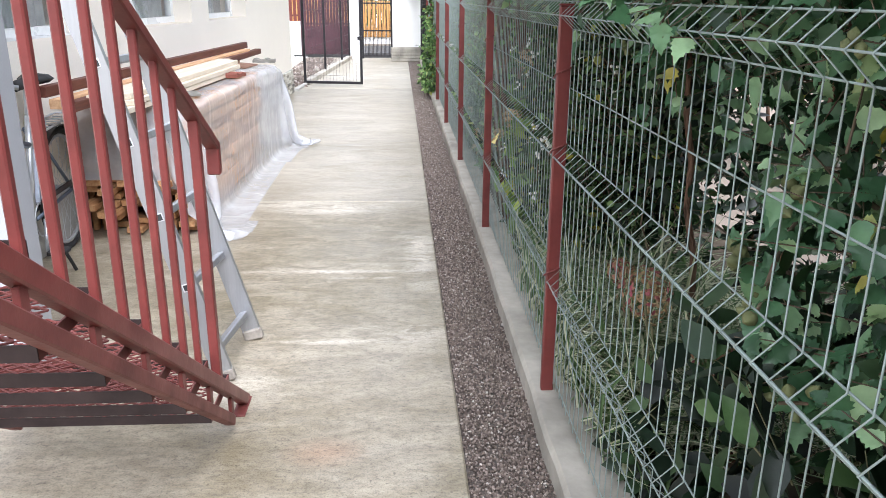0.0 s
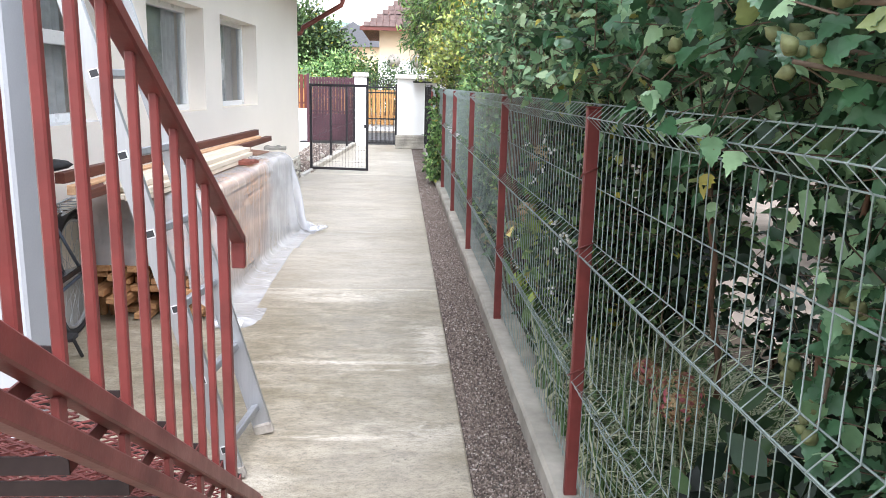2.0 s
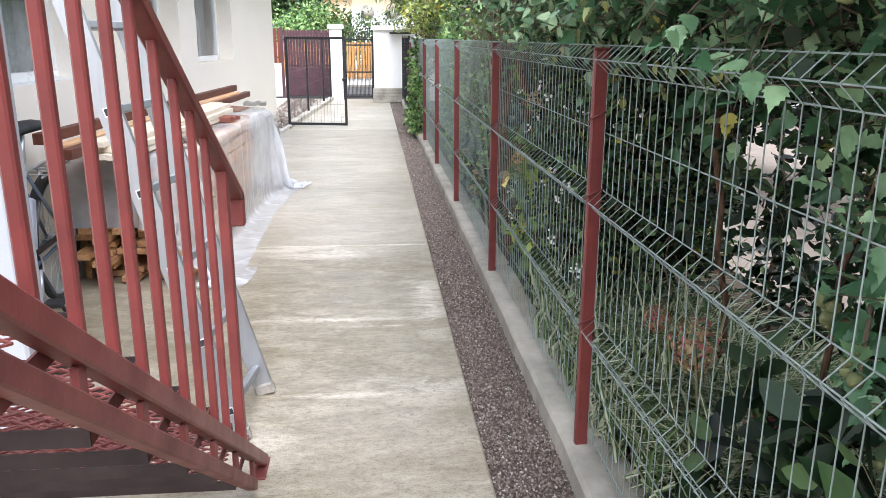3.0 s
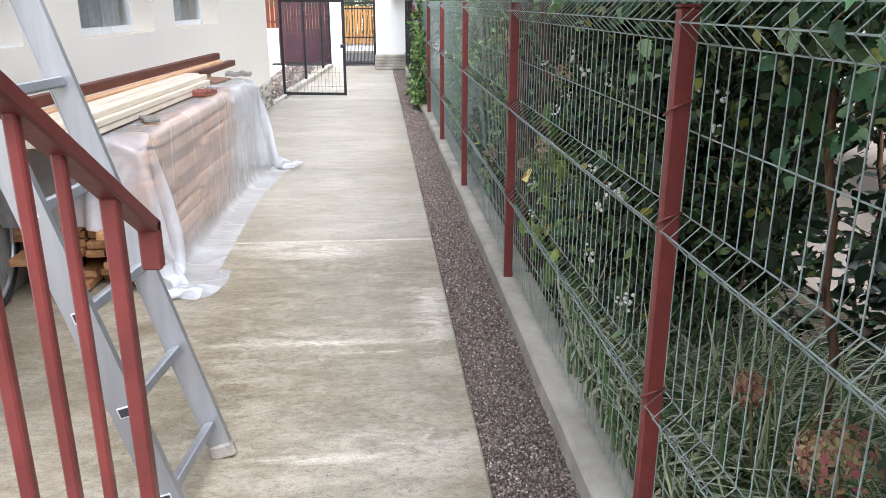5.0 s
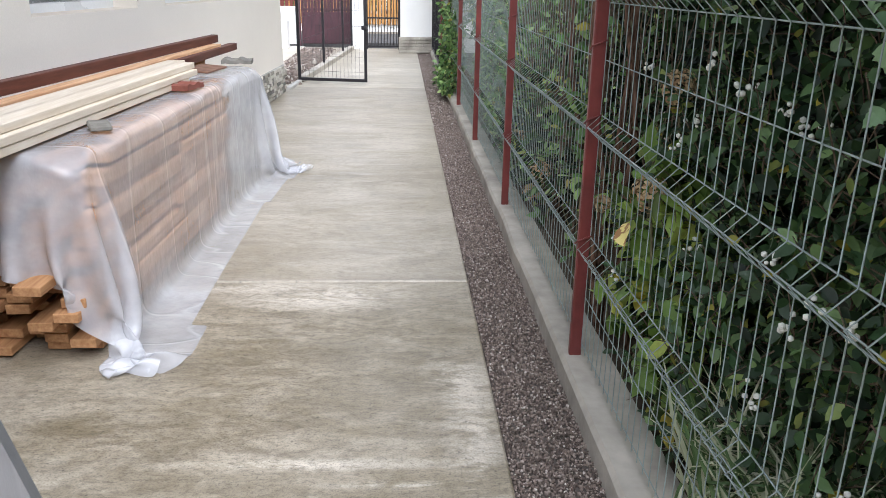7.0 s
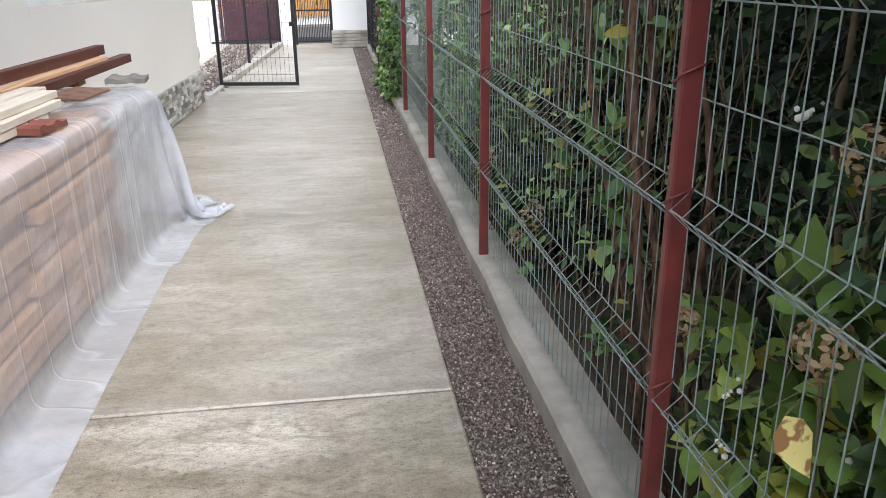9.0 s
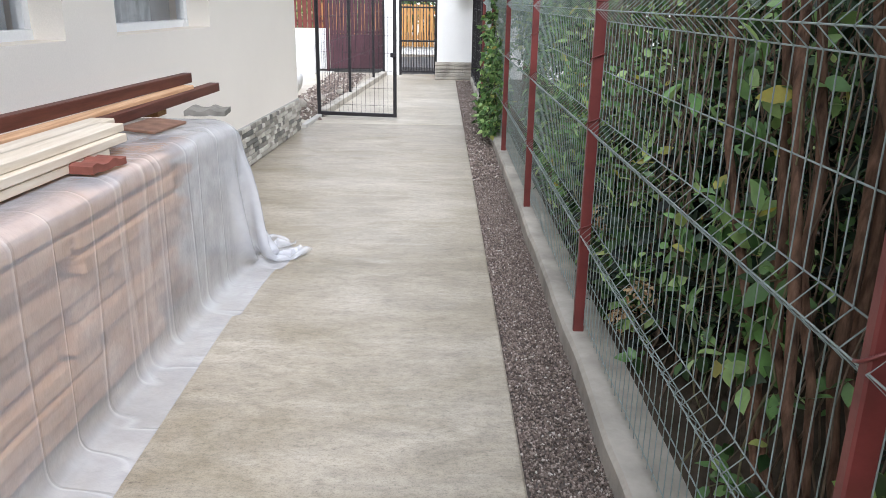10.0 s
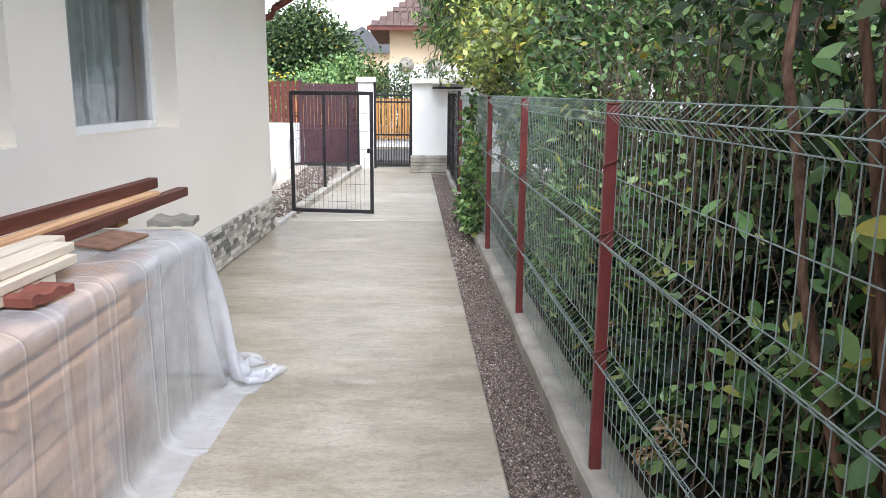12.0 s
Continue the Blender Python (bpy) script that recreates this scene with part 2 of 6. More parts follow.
PALE = plain("pale_grey_render", (0.36, 0.37, 0.39), 0.8, 0, 0.05, 1.5, 0.15, 130, 0.25)
WHITE_WALL = plain("white_paint_wall", (0.90, 0.90, 0.88), 0.8, 0, 0.04, 1.2, 0.15, 90, 0.25)
RED = plain("oxide_red_paint", (0.175, 0.038, 0.034), 0.42, 0, 0.22, 9, 0.12, 90, 0.5)
RED_WORN = plain("worn_oxide_red_paint", (0.17, 0.045, 0.04), 0.5, 0, 0.35, 7, 0.2, 70, 0.45)
# Shade under the red stair is put into this near-black colour.
SHADE_IRON = plain("shade_dark_iron", (0.045, 0.03, 0.03), 0.6, 0.2, 0.3, 9, 0.2, 70)
WIRE = plain("grey_green_coated_wire", (0.30, 0.365, 0.35), 0.40, 0.2, 0.15, 12, 0.0, 90, 0.5)
ALU = plain("brushed_aluminium", (0.42, 0.43, 0.45), 0.42, 0.75, 0.08, 6, 0.08, 120, 0.5, (8, 8, 0.6))
RUBBER = plain("black_rubber", (0.03, 0.03, 0.032), 0.7, 0, 0.25, 12, 0.15, 80)
BLACK = plain("black_iron_paint", (0.018, 0.017, 0.02), 0.45, 0, 0.25, 10, 0.05, 80)
PVC = plain("white_pvc_frame", (0.82, 0.83, 0.83), 0.3, 0, 0.03, 3, 0, 60, 0.5)
BROWN = plain("brown_painted_metal", (0.14, 0.035, 0.027), 0.4, 0, 0.18, 6, 0.08, 70, 0.5)
BEAM = wood_material("brown_stained_timber", (0.085, 0.026, 0.018), (0.15, 0.05, 0.034), 0.5)
PINE = wood_material("pale_planed_pine", (0.66, 0.56, 0.43), (0.80, 0.72, 0.60), 0.55)
LUMBER = wood_material("orange_sawn_lumber", (0.30, 0.14, 0.06), (0.52, 0.29, 0.14), 0.75)

# ---- ground ----
JOINTS = (-3.0, 5.31, 12.3, 18.6)
floor = structure("floor", Geo().box((-2.6, -3.0, -0.25), (0.165, 18.6, -0.03)), POUR, "concrete bed under the walkway slabs")
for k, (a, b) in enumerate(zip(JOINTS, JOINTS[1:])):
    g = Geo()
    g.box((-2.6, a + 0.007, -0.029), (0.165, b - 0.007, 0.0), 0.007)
    sub("slab", g, (CONCRETE_OLD, CONCRETE, CONCRETE_SHEEN)[k], floor)
ground = structure("ground", Geo().box((-400, -60, -0.4), (400, 700, -0.26)), plain("dry_earth", (0.30, 0.25, 0.19), 0.9, 0, 0.25, 2, 0.4, 40), "bare earth ground reaching the horizon")
structure("garden_ground", Geo().box((0.62, -3, -0.2), (9, 25, 0.02)), plain("garden_soil", (0.085, 0.065, 0.045), 0.95, 0, 0.35, 5, 0.6, 50), "dark garden soil behind the wire fence")
structure("neighbour_yard", Geo().box((1.95, -1, 0.021), (9, 25, 0.035)), plain("pale_yard_sand", (0.30, 0.25, 0.205), 0.9, 0, 0.15, 3, 0.3, 60), "pale sandy yard beyond the garden")
# Shade between the pebbles is put into the bed's dark colour.
structure("gravel_bed", Geo().box((0.167, -3.0, -0.2), (0.425, 17.6, -0.022)), plain("gravel_shadow", (0.10, 0.085, 0.075), 0.95, 0, 0.3, 30, 0.5, 90), "shaded bed under the gravel strip")
curb = Geo()
ys = [-3 + 0.15 * k for k in range(138)]
ring = []
for k, y in enumerate(ys):
    w = 0.012 * noise.noise((0, y * 1.7, 3)) + 0.006 * noise.noise((2, y * 7, 3))
    h = 0.075 + 0.008 * noise.noise((5, y * 1.3, 1)) + 0.004 * noise.noise((6, y * 9, 1))
    ring += [(0.418 + w, y, -0.2), (0.424 + w, y, h - 0.018), (0.436 + w, y, h), (0.60, y, h), (0.61, y, -0.2)]
faces = []
for k in range(len(ys) - 1):
    for a in range(4):
        faces.append((5 * k + a, 5 * k + a + 1, 5 * k + 5 + a + 1, 5 * k + 5 + a))
curb.add(ring, faces)
structure("curb", curb, CURB, "low rough concrete curb carrying the wire fence")


def pebbles(y0, y1, x0, x1, n, seed, size=(0.0045, 0.0085), z=-0.02, heap=0.008):
    """Many small angular stones in one mesh."""
    rng = np.random.default_rng(seed)
    unit = np.array([(1, 0, 0), (-1, 0, 0), (0, 1, 0), (0, -1, 0), (0, 0, 1), (0, 0, -1)], float)
    tri = np.array([(0, 2, 4), (2, 1, 4), (1, 3, 4), (3, 0, 4), (2, 0, 5), (1, 2, 5), (3, 1, 5), (0, 3, 5)])
    q = rng.normal(size=(n, 4))
    q /= np.linalg.norm(q, axis=1)[:, None]
    w, x, y, zz = q.T
    r = np.stack([1 - 2 * (y * y + zz * zz), 2 * (x * y - zz * w), 2 * (x * zz + y * w), 2 * (x * y + zz * w), 1 - 2 * (x * x + zz * zz), 2 * (y * zz - x * w),
                  2 * (x * zz - y * w), 2 * (y * zz + x * w), 1 - 2 * (x * x + y * y)], 1).reshape(n, 3, 3)
    s = rng.uniform(*size, n)[:, None] * rng.uniform(0.65, 1.25, (n, 3))
    v = np.einsum("nij,nkj->nki", r, unit[None] * s[:, None, :])
    p = np.stack([rng.uniform(x0, x1, n), rng.uniform(y0, y1, n), z + rng.uniform(0, heap, n)], 1)
    v = (v + p[:, None, :]).reshape(-1, 3)
    f = (tri[None] + 6 * np.arange(n)[:, None, None]).reshape(-1, 3)
    return raw_mesh("pebbles", v, f)


def raw_mesh(name, v, f):
    """A mesh from arrays of vertices and of equal faces."""
    me = bpy.data.meshes.new(name)
    k = f.shape[1]
    me.vertices.add(len(v))
    me.vertices.foreach_set("co", np.asarray(v, np.float32).ravel())
    me.loops.add(f.size)
    me.loops.foreach_set("vertex_index", f.astype(np.int32).ravel())
    me.polygons.add(len(f))
    me.polygons.foreach_set("loop_start", np.arange(0, f.size, k, dtype=np.int32))
    me.update(calc_edges=True)
    me.validate()
    return me


gm = Mat("mixed_gravel", 0.8, 0, 0.3)
gc = gm.ramp(gm.island(), [(0.0, (0.085, 0.064, 0.054)), (0.4, (0.165, 0.128, 0.108)), (0.75, (0.25, 0.20, 0.17)), (0.94, (0.37, 0.31, 0.27)), (1.0, (0.58, 0.54, 0.49))])
gm.color(gm.mix(gc, gm.ramp(gm.noise(2.2, 3), [(0.3, 0.8), (0.7, 1.1)]), 0.5, "MULTIPLY"))
GRAVEL = gm.m
solo("gravel_strip", pebbles(1.2, 9.5, 0.17, 0.424, 48000, 4, (0.0034, 0.0068)), GRAVEL, "loose grey brown gravel strip beside the walkway", "gravel", kind="stuff")
solo("gravel_strip_far", pebbles(9.5, 17.5, 0.17, 0.424, 9000, 5, (0.008, 0.014)), GRAVEL, "loose grey brown gravel strip towards the gate", "gravel", kind="stuff")

# ---- house ----
TILT_WALL = 0.05
CORNER_Y = 11.82
ANG = math.atan(TILT_WALL)


def wx(y, d=0.0):
    """The x of the house wall's outer face at y, d metres behind it."""
    return -1.62 - d + TILT_WALL * (y - CORNER_Y)


HM = Matrix.Translation((-1.62, CORNER_Y, 0)) @ Matrix.Rotation(-ANG, 4, "Z")  # local y runs along the wall, x stands off it
L = math.sqrt(1 + TILT_WALL ** 2)


def wl_y(y):
    return (y - CORNER_Y) * L


WIN = [(wl_y(3.75), wl_y(5.12)), (wl_y(5.85), wl_y(7.21)), (wl_y(7.74), wl_y(9.21))]
SILL, HEAD, EAVE = 1.15, 2.03, 2.655
START = wl_y(3.0)
g = Geo()
edges = [START] + [e for w in WIN for e in w] + [0.0]
for k in range(0, len(edges), 2):
    g.box((-0.32, edges[k], 0.0), (0, edges[k + 1], EAVE), 0, HM)
for a, b in WIN:
    g.box((-0.32, a, 0.0), (0, b, SILL), 0, HM)
    g.box((-0.32, a, HEAD), (0, b, EAVE), 0, HM)
structure("wall_east", g, CREAM, "cream rendered house wall with three recessed windows")
g = Geo()
g.box((-8, -0.32, 0), (-0.32, 0, EAVE), 0, HM)
structure("wall_north", g, CREAM, "cream rendered end wall of the house")
g = Geo().box((-8, START, 0), (-7.7, -0.32, EAVE), 0, HM).box((-8, START - 0.3, 0), (-0.0, START - 0.002, EAVE), 0, HM)
structure("wall_back", g, CREAM, "plain house walls closing the rooms")
structure("ceiling", Geo().box((-7.7, START, 2.45), (-0.322, -0.322, 2.6), 0, HM), PALE, "plain ceiling inside the house")
structure("room_floor", Geo().box((-7.7, START, 0.3), (-0.322, -0.322, 0.4), 0, HM), plain("room_floor_wood", (0.2, 0.14, 0.09), 0.5), "dark floor inside the house")
# eave: soffit, fascia, gutter
OVER = 0.58
g = Geo()
g.box((-8, START - 0.9, EAVE), (OVER, 0.42, EAVE + 0.05), 0.004, HM)
soffit = structure("eave_soffit", g, BROWN, "brown boarded underside of the eave")
g = Geo().add([(-4, START - 0.9, 4.3), (OVER + 0.06, START - 0.9, EAVE + 0.06), (OVER + 0.06, 0.46, EAVE + 0.06), (-4, 0.46, 4.3), (-8.1, START - 0.9, EAVE + 0.06), (-8.1, 0.46, EAVE + 0.06)], [(0, 1, 2, 3), (0, 3, 5, 4), (3, 2, 5), (0, 4, 1)], HM)
structure("roof", g, plain("roof_metal_tile", (0.2, 0.05, 0.04), 0.5), "red brown sheet roof of the house")

# ---- wire fence ----
FX = 0.50
FOLDS = [(1.372, 1.332, 1.292), (0.942, 0.902, 0.862), (0.52, 0.48, 0.44)]
LEVELS = [1.372, 1.332, 1.292, 1.117, 0.942, 0.902, 0.862, 0.52, 0.48, 0.44, 0.295, 0.115]


def wire_line(z):
    """How far the folded panel stands towards the walkway at a height."""
    for hi, tip, lo in FOLDS:
        if lo <= z <= hi:
            return -0.042 * (1 - abs(z - tip) / ((hi - tip) if z > tip else (tip - lo)))
    return 0.0


def fence_post(fence, y, top=1.36, x=0.476, material=RED):
    s, e = 0.0215, 0.013
    g = Geo().box((x - s, y - e, 0.06), (x + s, y + e, top), 0.004)
    post = sub("post", g, material, fence)
    part("cap", Geo().box((x - s - 0.002, y - e - 0.002, top), (x + s + 0.002, y + e + 0.002, top + 0.006), 0.002), material, post)
    for z in (1.15, 0.915, 0.50):
        g = Geo()
        g.tube([(x + s, y - e - 0.003, z + 0.03), (x - s - 0.004, y - e - 0.004, z + 0.012), (x - s - 0.006, y, z), (x - s - 0.006, y + 0.012, z - 0.004)], 0.003, 6)
        part("hook", g, material, post)
    return post


def fence_wires(fence, y0, y1, near):
    n = round((y1 - y0) / 0.0535)
    side, r = (6 if near else 4), 0.0016
    cross = [(FX + wire_line(z), z) for z in LEVELS]
    pts = [(FX, 1.376)] + cross + [(FX, 0.10)]
    first = None
    for k in range(n + 1):
        y = y0 + (y1 - y0) * k / n
        if first is None:
            first = Geo().tube([(x - 0.004, 0, z) for x, z in pts], r, side, False).mesh("upright_wire")
        sub("upright_wire", first, WIRE, fence).location.y += y
    for x, z in cross:
        sub("cross_wire", Geo().tube([(x, y0 - 0.01, z), (x, y1 + 0.01, z)], r * 1.15, side, False), WIRE, fence)


POSTS = [-1.6, 0.4, 2.4, 4.4, 6.4, 8.4, 10.4, 12.35, 14.3]
fence = thing("wire_fence", "folded welded wire fence with oxide red square posts", "fence", (0.48, 2.4, 0.08))
for y in POSTS:
    fence_post(fence, y)
for a, b in zip(POSTS, POSTS[1:]):
    fence_wires(fence, a + 0.012, b - 0.012, a < 9)

# ---- metal stair ----
SX = -0.595
RISE, RUN = 0.170, 0.238
stair = thing("metal_staircase", "oxide red steel outdoor stair with expanded mesh treads", "staircase", (SX, 2.45, 0))
WIDTH = 0.68


def upper_z(y):
    return 0.711 * (2.515 - y)


def lower_z(y):
    return 0.729 * (2.345 - y)


for x in (SX, SX - WIDTH):
    g = Geo().bar((x, 2.50, upper_z(2.50) - 0.008), (x, 0.0, upper_z(0.0) - 0.008), 0.035, 0.042, 0.004)
    sub("upper_stringer", g, RED, stair)
    g = Geo().bar((x, 2.27, lower_z(2.27)), (x, 0.0, lower_z(0.0)), 0.035, 0.036, 0.004)
    sub("lower_stringer", g, RED_WORN, stair, "worn dark red lower bar")
    sub("foot_plate", Geo().box((x - 0.022, 2.38, 0.0), (x + 0.022, 2.52, 0.006), 0.002), RED_WORN, stair)


def mesh_tread(y, z, d, x0, x1):
    """Expanded metal: a lattice of diamond strands in one sheet."""
    g = Geo()
    cw, ch = 0.050, 0.026
    nx, ny = int((x1 - x0) / cw), int(d / ch)
    for i in range(nx):
        for j in range(ny):
            cx, cy = x0 + (i + 0.5) * cw, y + (j + 0.5) * ch
            for sx, sy in ((1, 1), (-1, 1), (1, -1), (-1, -1)):
                p, q = (cx + sx * cw / 2, cy, z), (cx, cy + sy * ch / 2, z + 0.002 * sy)
                g.bar(p, q, 0.004, 0.0035, 0)
    return g


for k in range(1, 11):
    z, y1 = RISE * k - 0.016, 2.55 - RUN * k + 0.06
    y0 = y1 - 0.26
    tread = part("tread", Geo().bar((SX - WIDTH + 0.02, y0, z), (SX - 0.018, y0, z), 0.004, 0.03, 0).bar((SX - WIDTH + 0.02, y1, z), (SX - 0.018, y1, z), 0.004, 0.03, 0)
                 , SHADE_IRON, stair)
    tread.location = -stair.location
    for x in (SX - 0.02, SX - WIDTH + 0.022):
        part("side_angle", Geo().bar((x, y0, z), (x, y1, z), 0.004, 0.03, 0), RED_WORN, tread)
    if k < 8:
        lattice = part("expanded_mesh", mesh_tread(y0, z + 0.016, y1 - y0, SX - WIDTH + 0.02, SX - 0.02), RED_WORN, tread)
    for x in (SX, SX - WIDTH):
        ym = (y0 + y1) / 2
        sub("spacer", Geo().bar((x, ym + 0.05, lower_z(ym + 0.05) + 0.02), (x, ym + 0.05, upper_z(ym + 0.05) - 0.03), 0.012, 0.03, 0.002, (0, 1, 0)), RED_WORN, stair)


def rail_z(y):
    return 0.95 + 0.61 * (2.35 - y)


handrail = sub("handrail", Geo().bar((SX, 2.355, rail_z(2.355)), (SX, 0.6, rail_z(0.6)), 0.04, 0.03, 0.004), RED, stair)
sub("rail_end", Geo().box((SX - 0.02, 2.335, 0.862), (SX + 0.02, 2.365, 0.962), 0.004), RED, stair)
sub("end_post", Geo().box((SX - 0.014, 2.142, upper_z(2.157)), (SX + 0.014, 2.172, rail_z(2.157) - 0.01), 0.003), RED, stair)
for k in range(1, 11):
    y = 2.10 - 0.1225 * k
    sub("baluster", Geo().box((SX - 0.009, y - 0.009, upper_z(y)), (SX + 0.009, y + 0.009, rail_z(y) - 0.01), 0.003), RED, stair)
ALCOVE = structure("porch_pier", Geo().box((-2.4, 2.7, 0), (-1.40, 2.88, 2.66), 0.01), PALE, "pale grey rendered pier beside the stair")

# ---- ladder ----
FOOT = plain("dusty_grey_plastic", (0.30, 0.27, 0.235), 0.8, 0, 0.3, 20, 0.2, 80)
SOCKET_RIM = plain("bright_cut_aluminium", (0.75, 0.76, 0.78), 0.35, 0.6, 0.05, 10, 0, 60)
ladder = thing("ladder", "aluminium ladder leaning against the eave", "ladder", (-0.63, 2.84, 0))
LEAN_A = radians(15.8)
LD = Vector((-math.sin(LEAN_A), 0, math.cos(LEAN_A)))
for y, x in ((2.65, -0.69), (3.02, -0.65)):
    foot = Vector((x, y, 0.0))
    m = Matrix.Translation(foot) @ Matrix.Rotation(-LEAN_A, 4, "Y")
    sgn = 1 if y > 2.8 else -1
    prof = [(-0.036, -0.012), (0.036, -0.012), (0.036, 0.012), (0.032, 0.012), (0.032, 0.009), (-0.032, 0.009), (-0.032, 0.012), (-0.036, 0.012)]
    g = Geo().add([(a, -sgn * b, z) for z in (0.03, 3.0) for a, b in prof], [(k, (k + 1) % 8, 8 + (k + 1) % 8, 8 + k) for k in range(8)] + [tuple(range(8)), tuple(range(15, 7, -1))], m)
    rail = sub("rail", g, ALU, ladder)
    sub("rubber_foot", Geo().box((-0.04, -0.016, 0.0), (0.04, 0.016, 0.05), 0.008, m), FOOT, ladder)
    for k in range(1, 11):
        c = 0.125 + 0.272 * (k - 1)
        sub("socket_collar", Geo().box((-0.017, sgn * 0.0125 - 0.0015, c - 0.015), (0.017, sgn * 0.0125 + 0.0015, c + 0.015), 0.001, m), SOCKET_RIM, ladder)
        # Hollow rung end: the darkness inside is put on as a black block.
        gg = Geo().box((-0.013, sgn * 0.0140 - 0.001, c - 0.011), (0.013, sgn * 0.0140 + 0.001, c + 0.011), 0.0005, m)
        sub("rung_socket", gg, RUBBER, ladder)
for k in range(1, 11):
    c = 0.125 + 0.272 * (k - 1)
    p = Vector((-0.69, 2.662, 0)) + LD * c
    q = Vector((-0.65, 3.008, 0)) + LD * c
    sub("rung", Geo().bar(p, q, 0.03, 0.028, 0.004, LD), ALU, ladder)

# ---- windows ----
gl = Mat("window_glass", 0.03, 0, 0.6)
gl.color((0.9, 0.95, 0.95))
gt = gl.n.new("ShaderNodeBsdfTransparent")
gg = gl.n.new("ShaderNodeBsdfGlossy")
gg.inputs["Roughness"].default_value = 0.02
gf = gl.n.new("ShaderNodeFresnel")
gf.inputs[0].default_value = 1.6
gx = gl.n.new("ShaderNodeMixShader")
gl.l.new(gf.outputs[0], gx.inputs[0])
gl.l.new(gt.outputs[0], gx.inputs[1])
gl.l.new(gg.outputs[0], gx.inputs[2])
gl.l.new(gx.outputs[0], gl.n["Material Output"].inputs["Surface"])
GLASS = gl.m
CURTAIN = plain("grey_lace_curtain", (0.62, 0.65, 0.66), 0.9, 0, 0.12, 14, 0.3, 90)
BLIND = plain("grey_blind", (0.36, 0.37, 0.38), 0.8, 0, 0.1, 6, 0.1, 90)
for k, (a, b) in enumerate(WIN):
    d = -0.19
    win = structure(f"window_{k + 1}", Geo().box((d - 0.02, a - 0.02, SILL - 0.02), (d + 0.035, b + 0.02, SILL + 0.05), 0.003, HM), PVC, "white plastic framed window set deep in the wall")
    for lo, hi in (((d - 0.03, a - 0.02, HEAD - 0.05), (d + 0.03, b + 0.02, HEAD + 0.02)), ((d - 0.03, a - 0.02, SILL + 0.05), (d + 0.03, a + 0.05, HEAD - 0.05)), ((d - 0.03, b - 0.05, SILL + 0.05), (d + 0.03, b + 0.02, HEAD - 0.05))):
        part("window_frame", Geo().box(lo, hi, 0.004, HM), PVC, win)
    splits = [a + 0.05, b - 0.05]
    if k == 0:
        part("transom", Geo().box((d - 0.028, a + 0.05, 1.60), (d + 0.028, b - 0.05, 1.68), 0.004, HM), PVC, win)
    part("window_sill", Geo().box((d + 0.03, a + 0.002, SILL - 0.012), (-0.004, b - 0.002, SILL + 0.002), 0.001, HM), REVEAL if k else PVC, win)
    corners = [HM @ Vector(p) for p in ((d, splits[0], SILL + 0.05), (d, splits[1], SILL + 0.05), (d, splits[1], HEAD - 0.05), (d, splits[0], HEAD - 0.05))]
    pane = part("pane", raw_mesh("pane", np.array(corners), np.array([(0, 1, 2, 3)])), GLASS, win)
    pane.visible_shadow = False
    g = Geo()
    n, verts, faces = 90, [], []
    ca, cb = (a + 0.03, a + 0.72 * (b - a)) if k == 2 else ((b - 0.72 * (b - a), b - 0.03) if k == 1 else (a + 0.03, b - 0.03))
    for i in range(n):
        t = i / (n - 1)
        y = ca + (cb - ca) * t
        x = d - 0.075 + 0.014 * math.sin(t * 60) + 0.012 * math.sin(t * 137 + 1)
        verts += [(x, y, SILL - 0.1), (x - 0.006 * math.sin(t * 91), y, HEAD)]
    faces = [(2 * i, 2 * i + 1, 2 * i + 3, 2 * i + 2) for i in range(n - 1)]
    g.add(verts, faces, HM)
    solo("curtain", g, CURTAIN, "pale grey lace curtain hanging behind the window", "curtain", "window curtains")
    if k == 2:
        solo("side_curtain", Geo().box((d - 0.105, cb + 0.02, SILL - 0.1), (d - 0.095, b + 0.02, HEAD), 0.002, HM), BLIND, "plain grey curtain drawn to the window's side", "curtain", "window curtains")
# gutter and downpipe
gut = thing("rain_gutter", "brown metal rain gutter with a bent downpipe", "gutter", (wx(CORNER_Y) + OVER, CORNER_Y, EAVE))
g, verts, faces = Geo(), [], []
for y in (START - 0.9, 0.47):
    for i in range(9):
        t = math.pi * (1 + i / 8)
        verts.append((OVER + 0.07 + 0.06 * math.cos(t), y, EAVE + 0.065 + 0.06 * math.sin(t)))
faces = [(i, i + 1, i + 10, i + 9) for i in range(8)] + [tuple(range(8, -1, -1)), tuple(range(9, 18))]
g.add(verts, faces, HM)
sub("trough", g, BROWN, gut)
pts = [(OVER + 0.07, 0.12, EAVE + 0.01), (OVER + 0.07, 0.12, EAVE - 0.06), (OVER + 0.05, 0.12, EAVE - 0.12), (0.07, 0.07, 2.2), (0.045, 0.05, 2.12), (-0.6, 0.045, 2.0), (-0.62, 0.045, 0.4)]
sub("downpipe", Geo().tube([HM @ Vector(p) for p in pts], 0.036, 10), BROWN, gut)
for k in range(14):
    y = -0.35 - 0.7 * k
    sub("bracket", Geo().box((OVER + 0.005, y, EAVE + 0.0), (OVER + 0.135, y + 0.025, EAVE + 0.012), 0.002, HM), BROWN, gut)

# stone strip along the foot of the house
sm = Mat("split_stone_mosaic", 0.8, 0, 0.3)
sc = sm.ramp(sm.each(), [(0.0, (0.13, 0.13, 0.12)), (0.3, (0.30, 0.28, 0.24)), (0.6, (0.48, 0.45, 0.39)), (1.0, (0.66, 0.64, 0.58))])
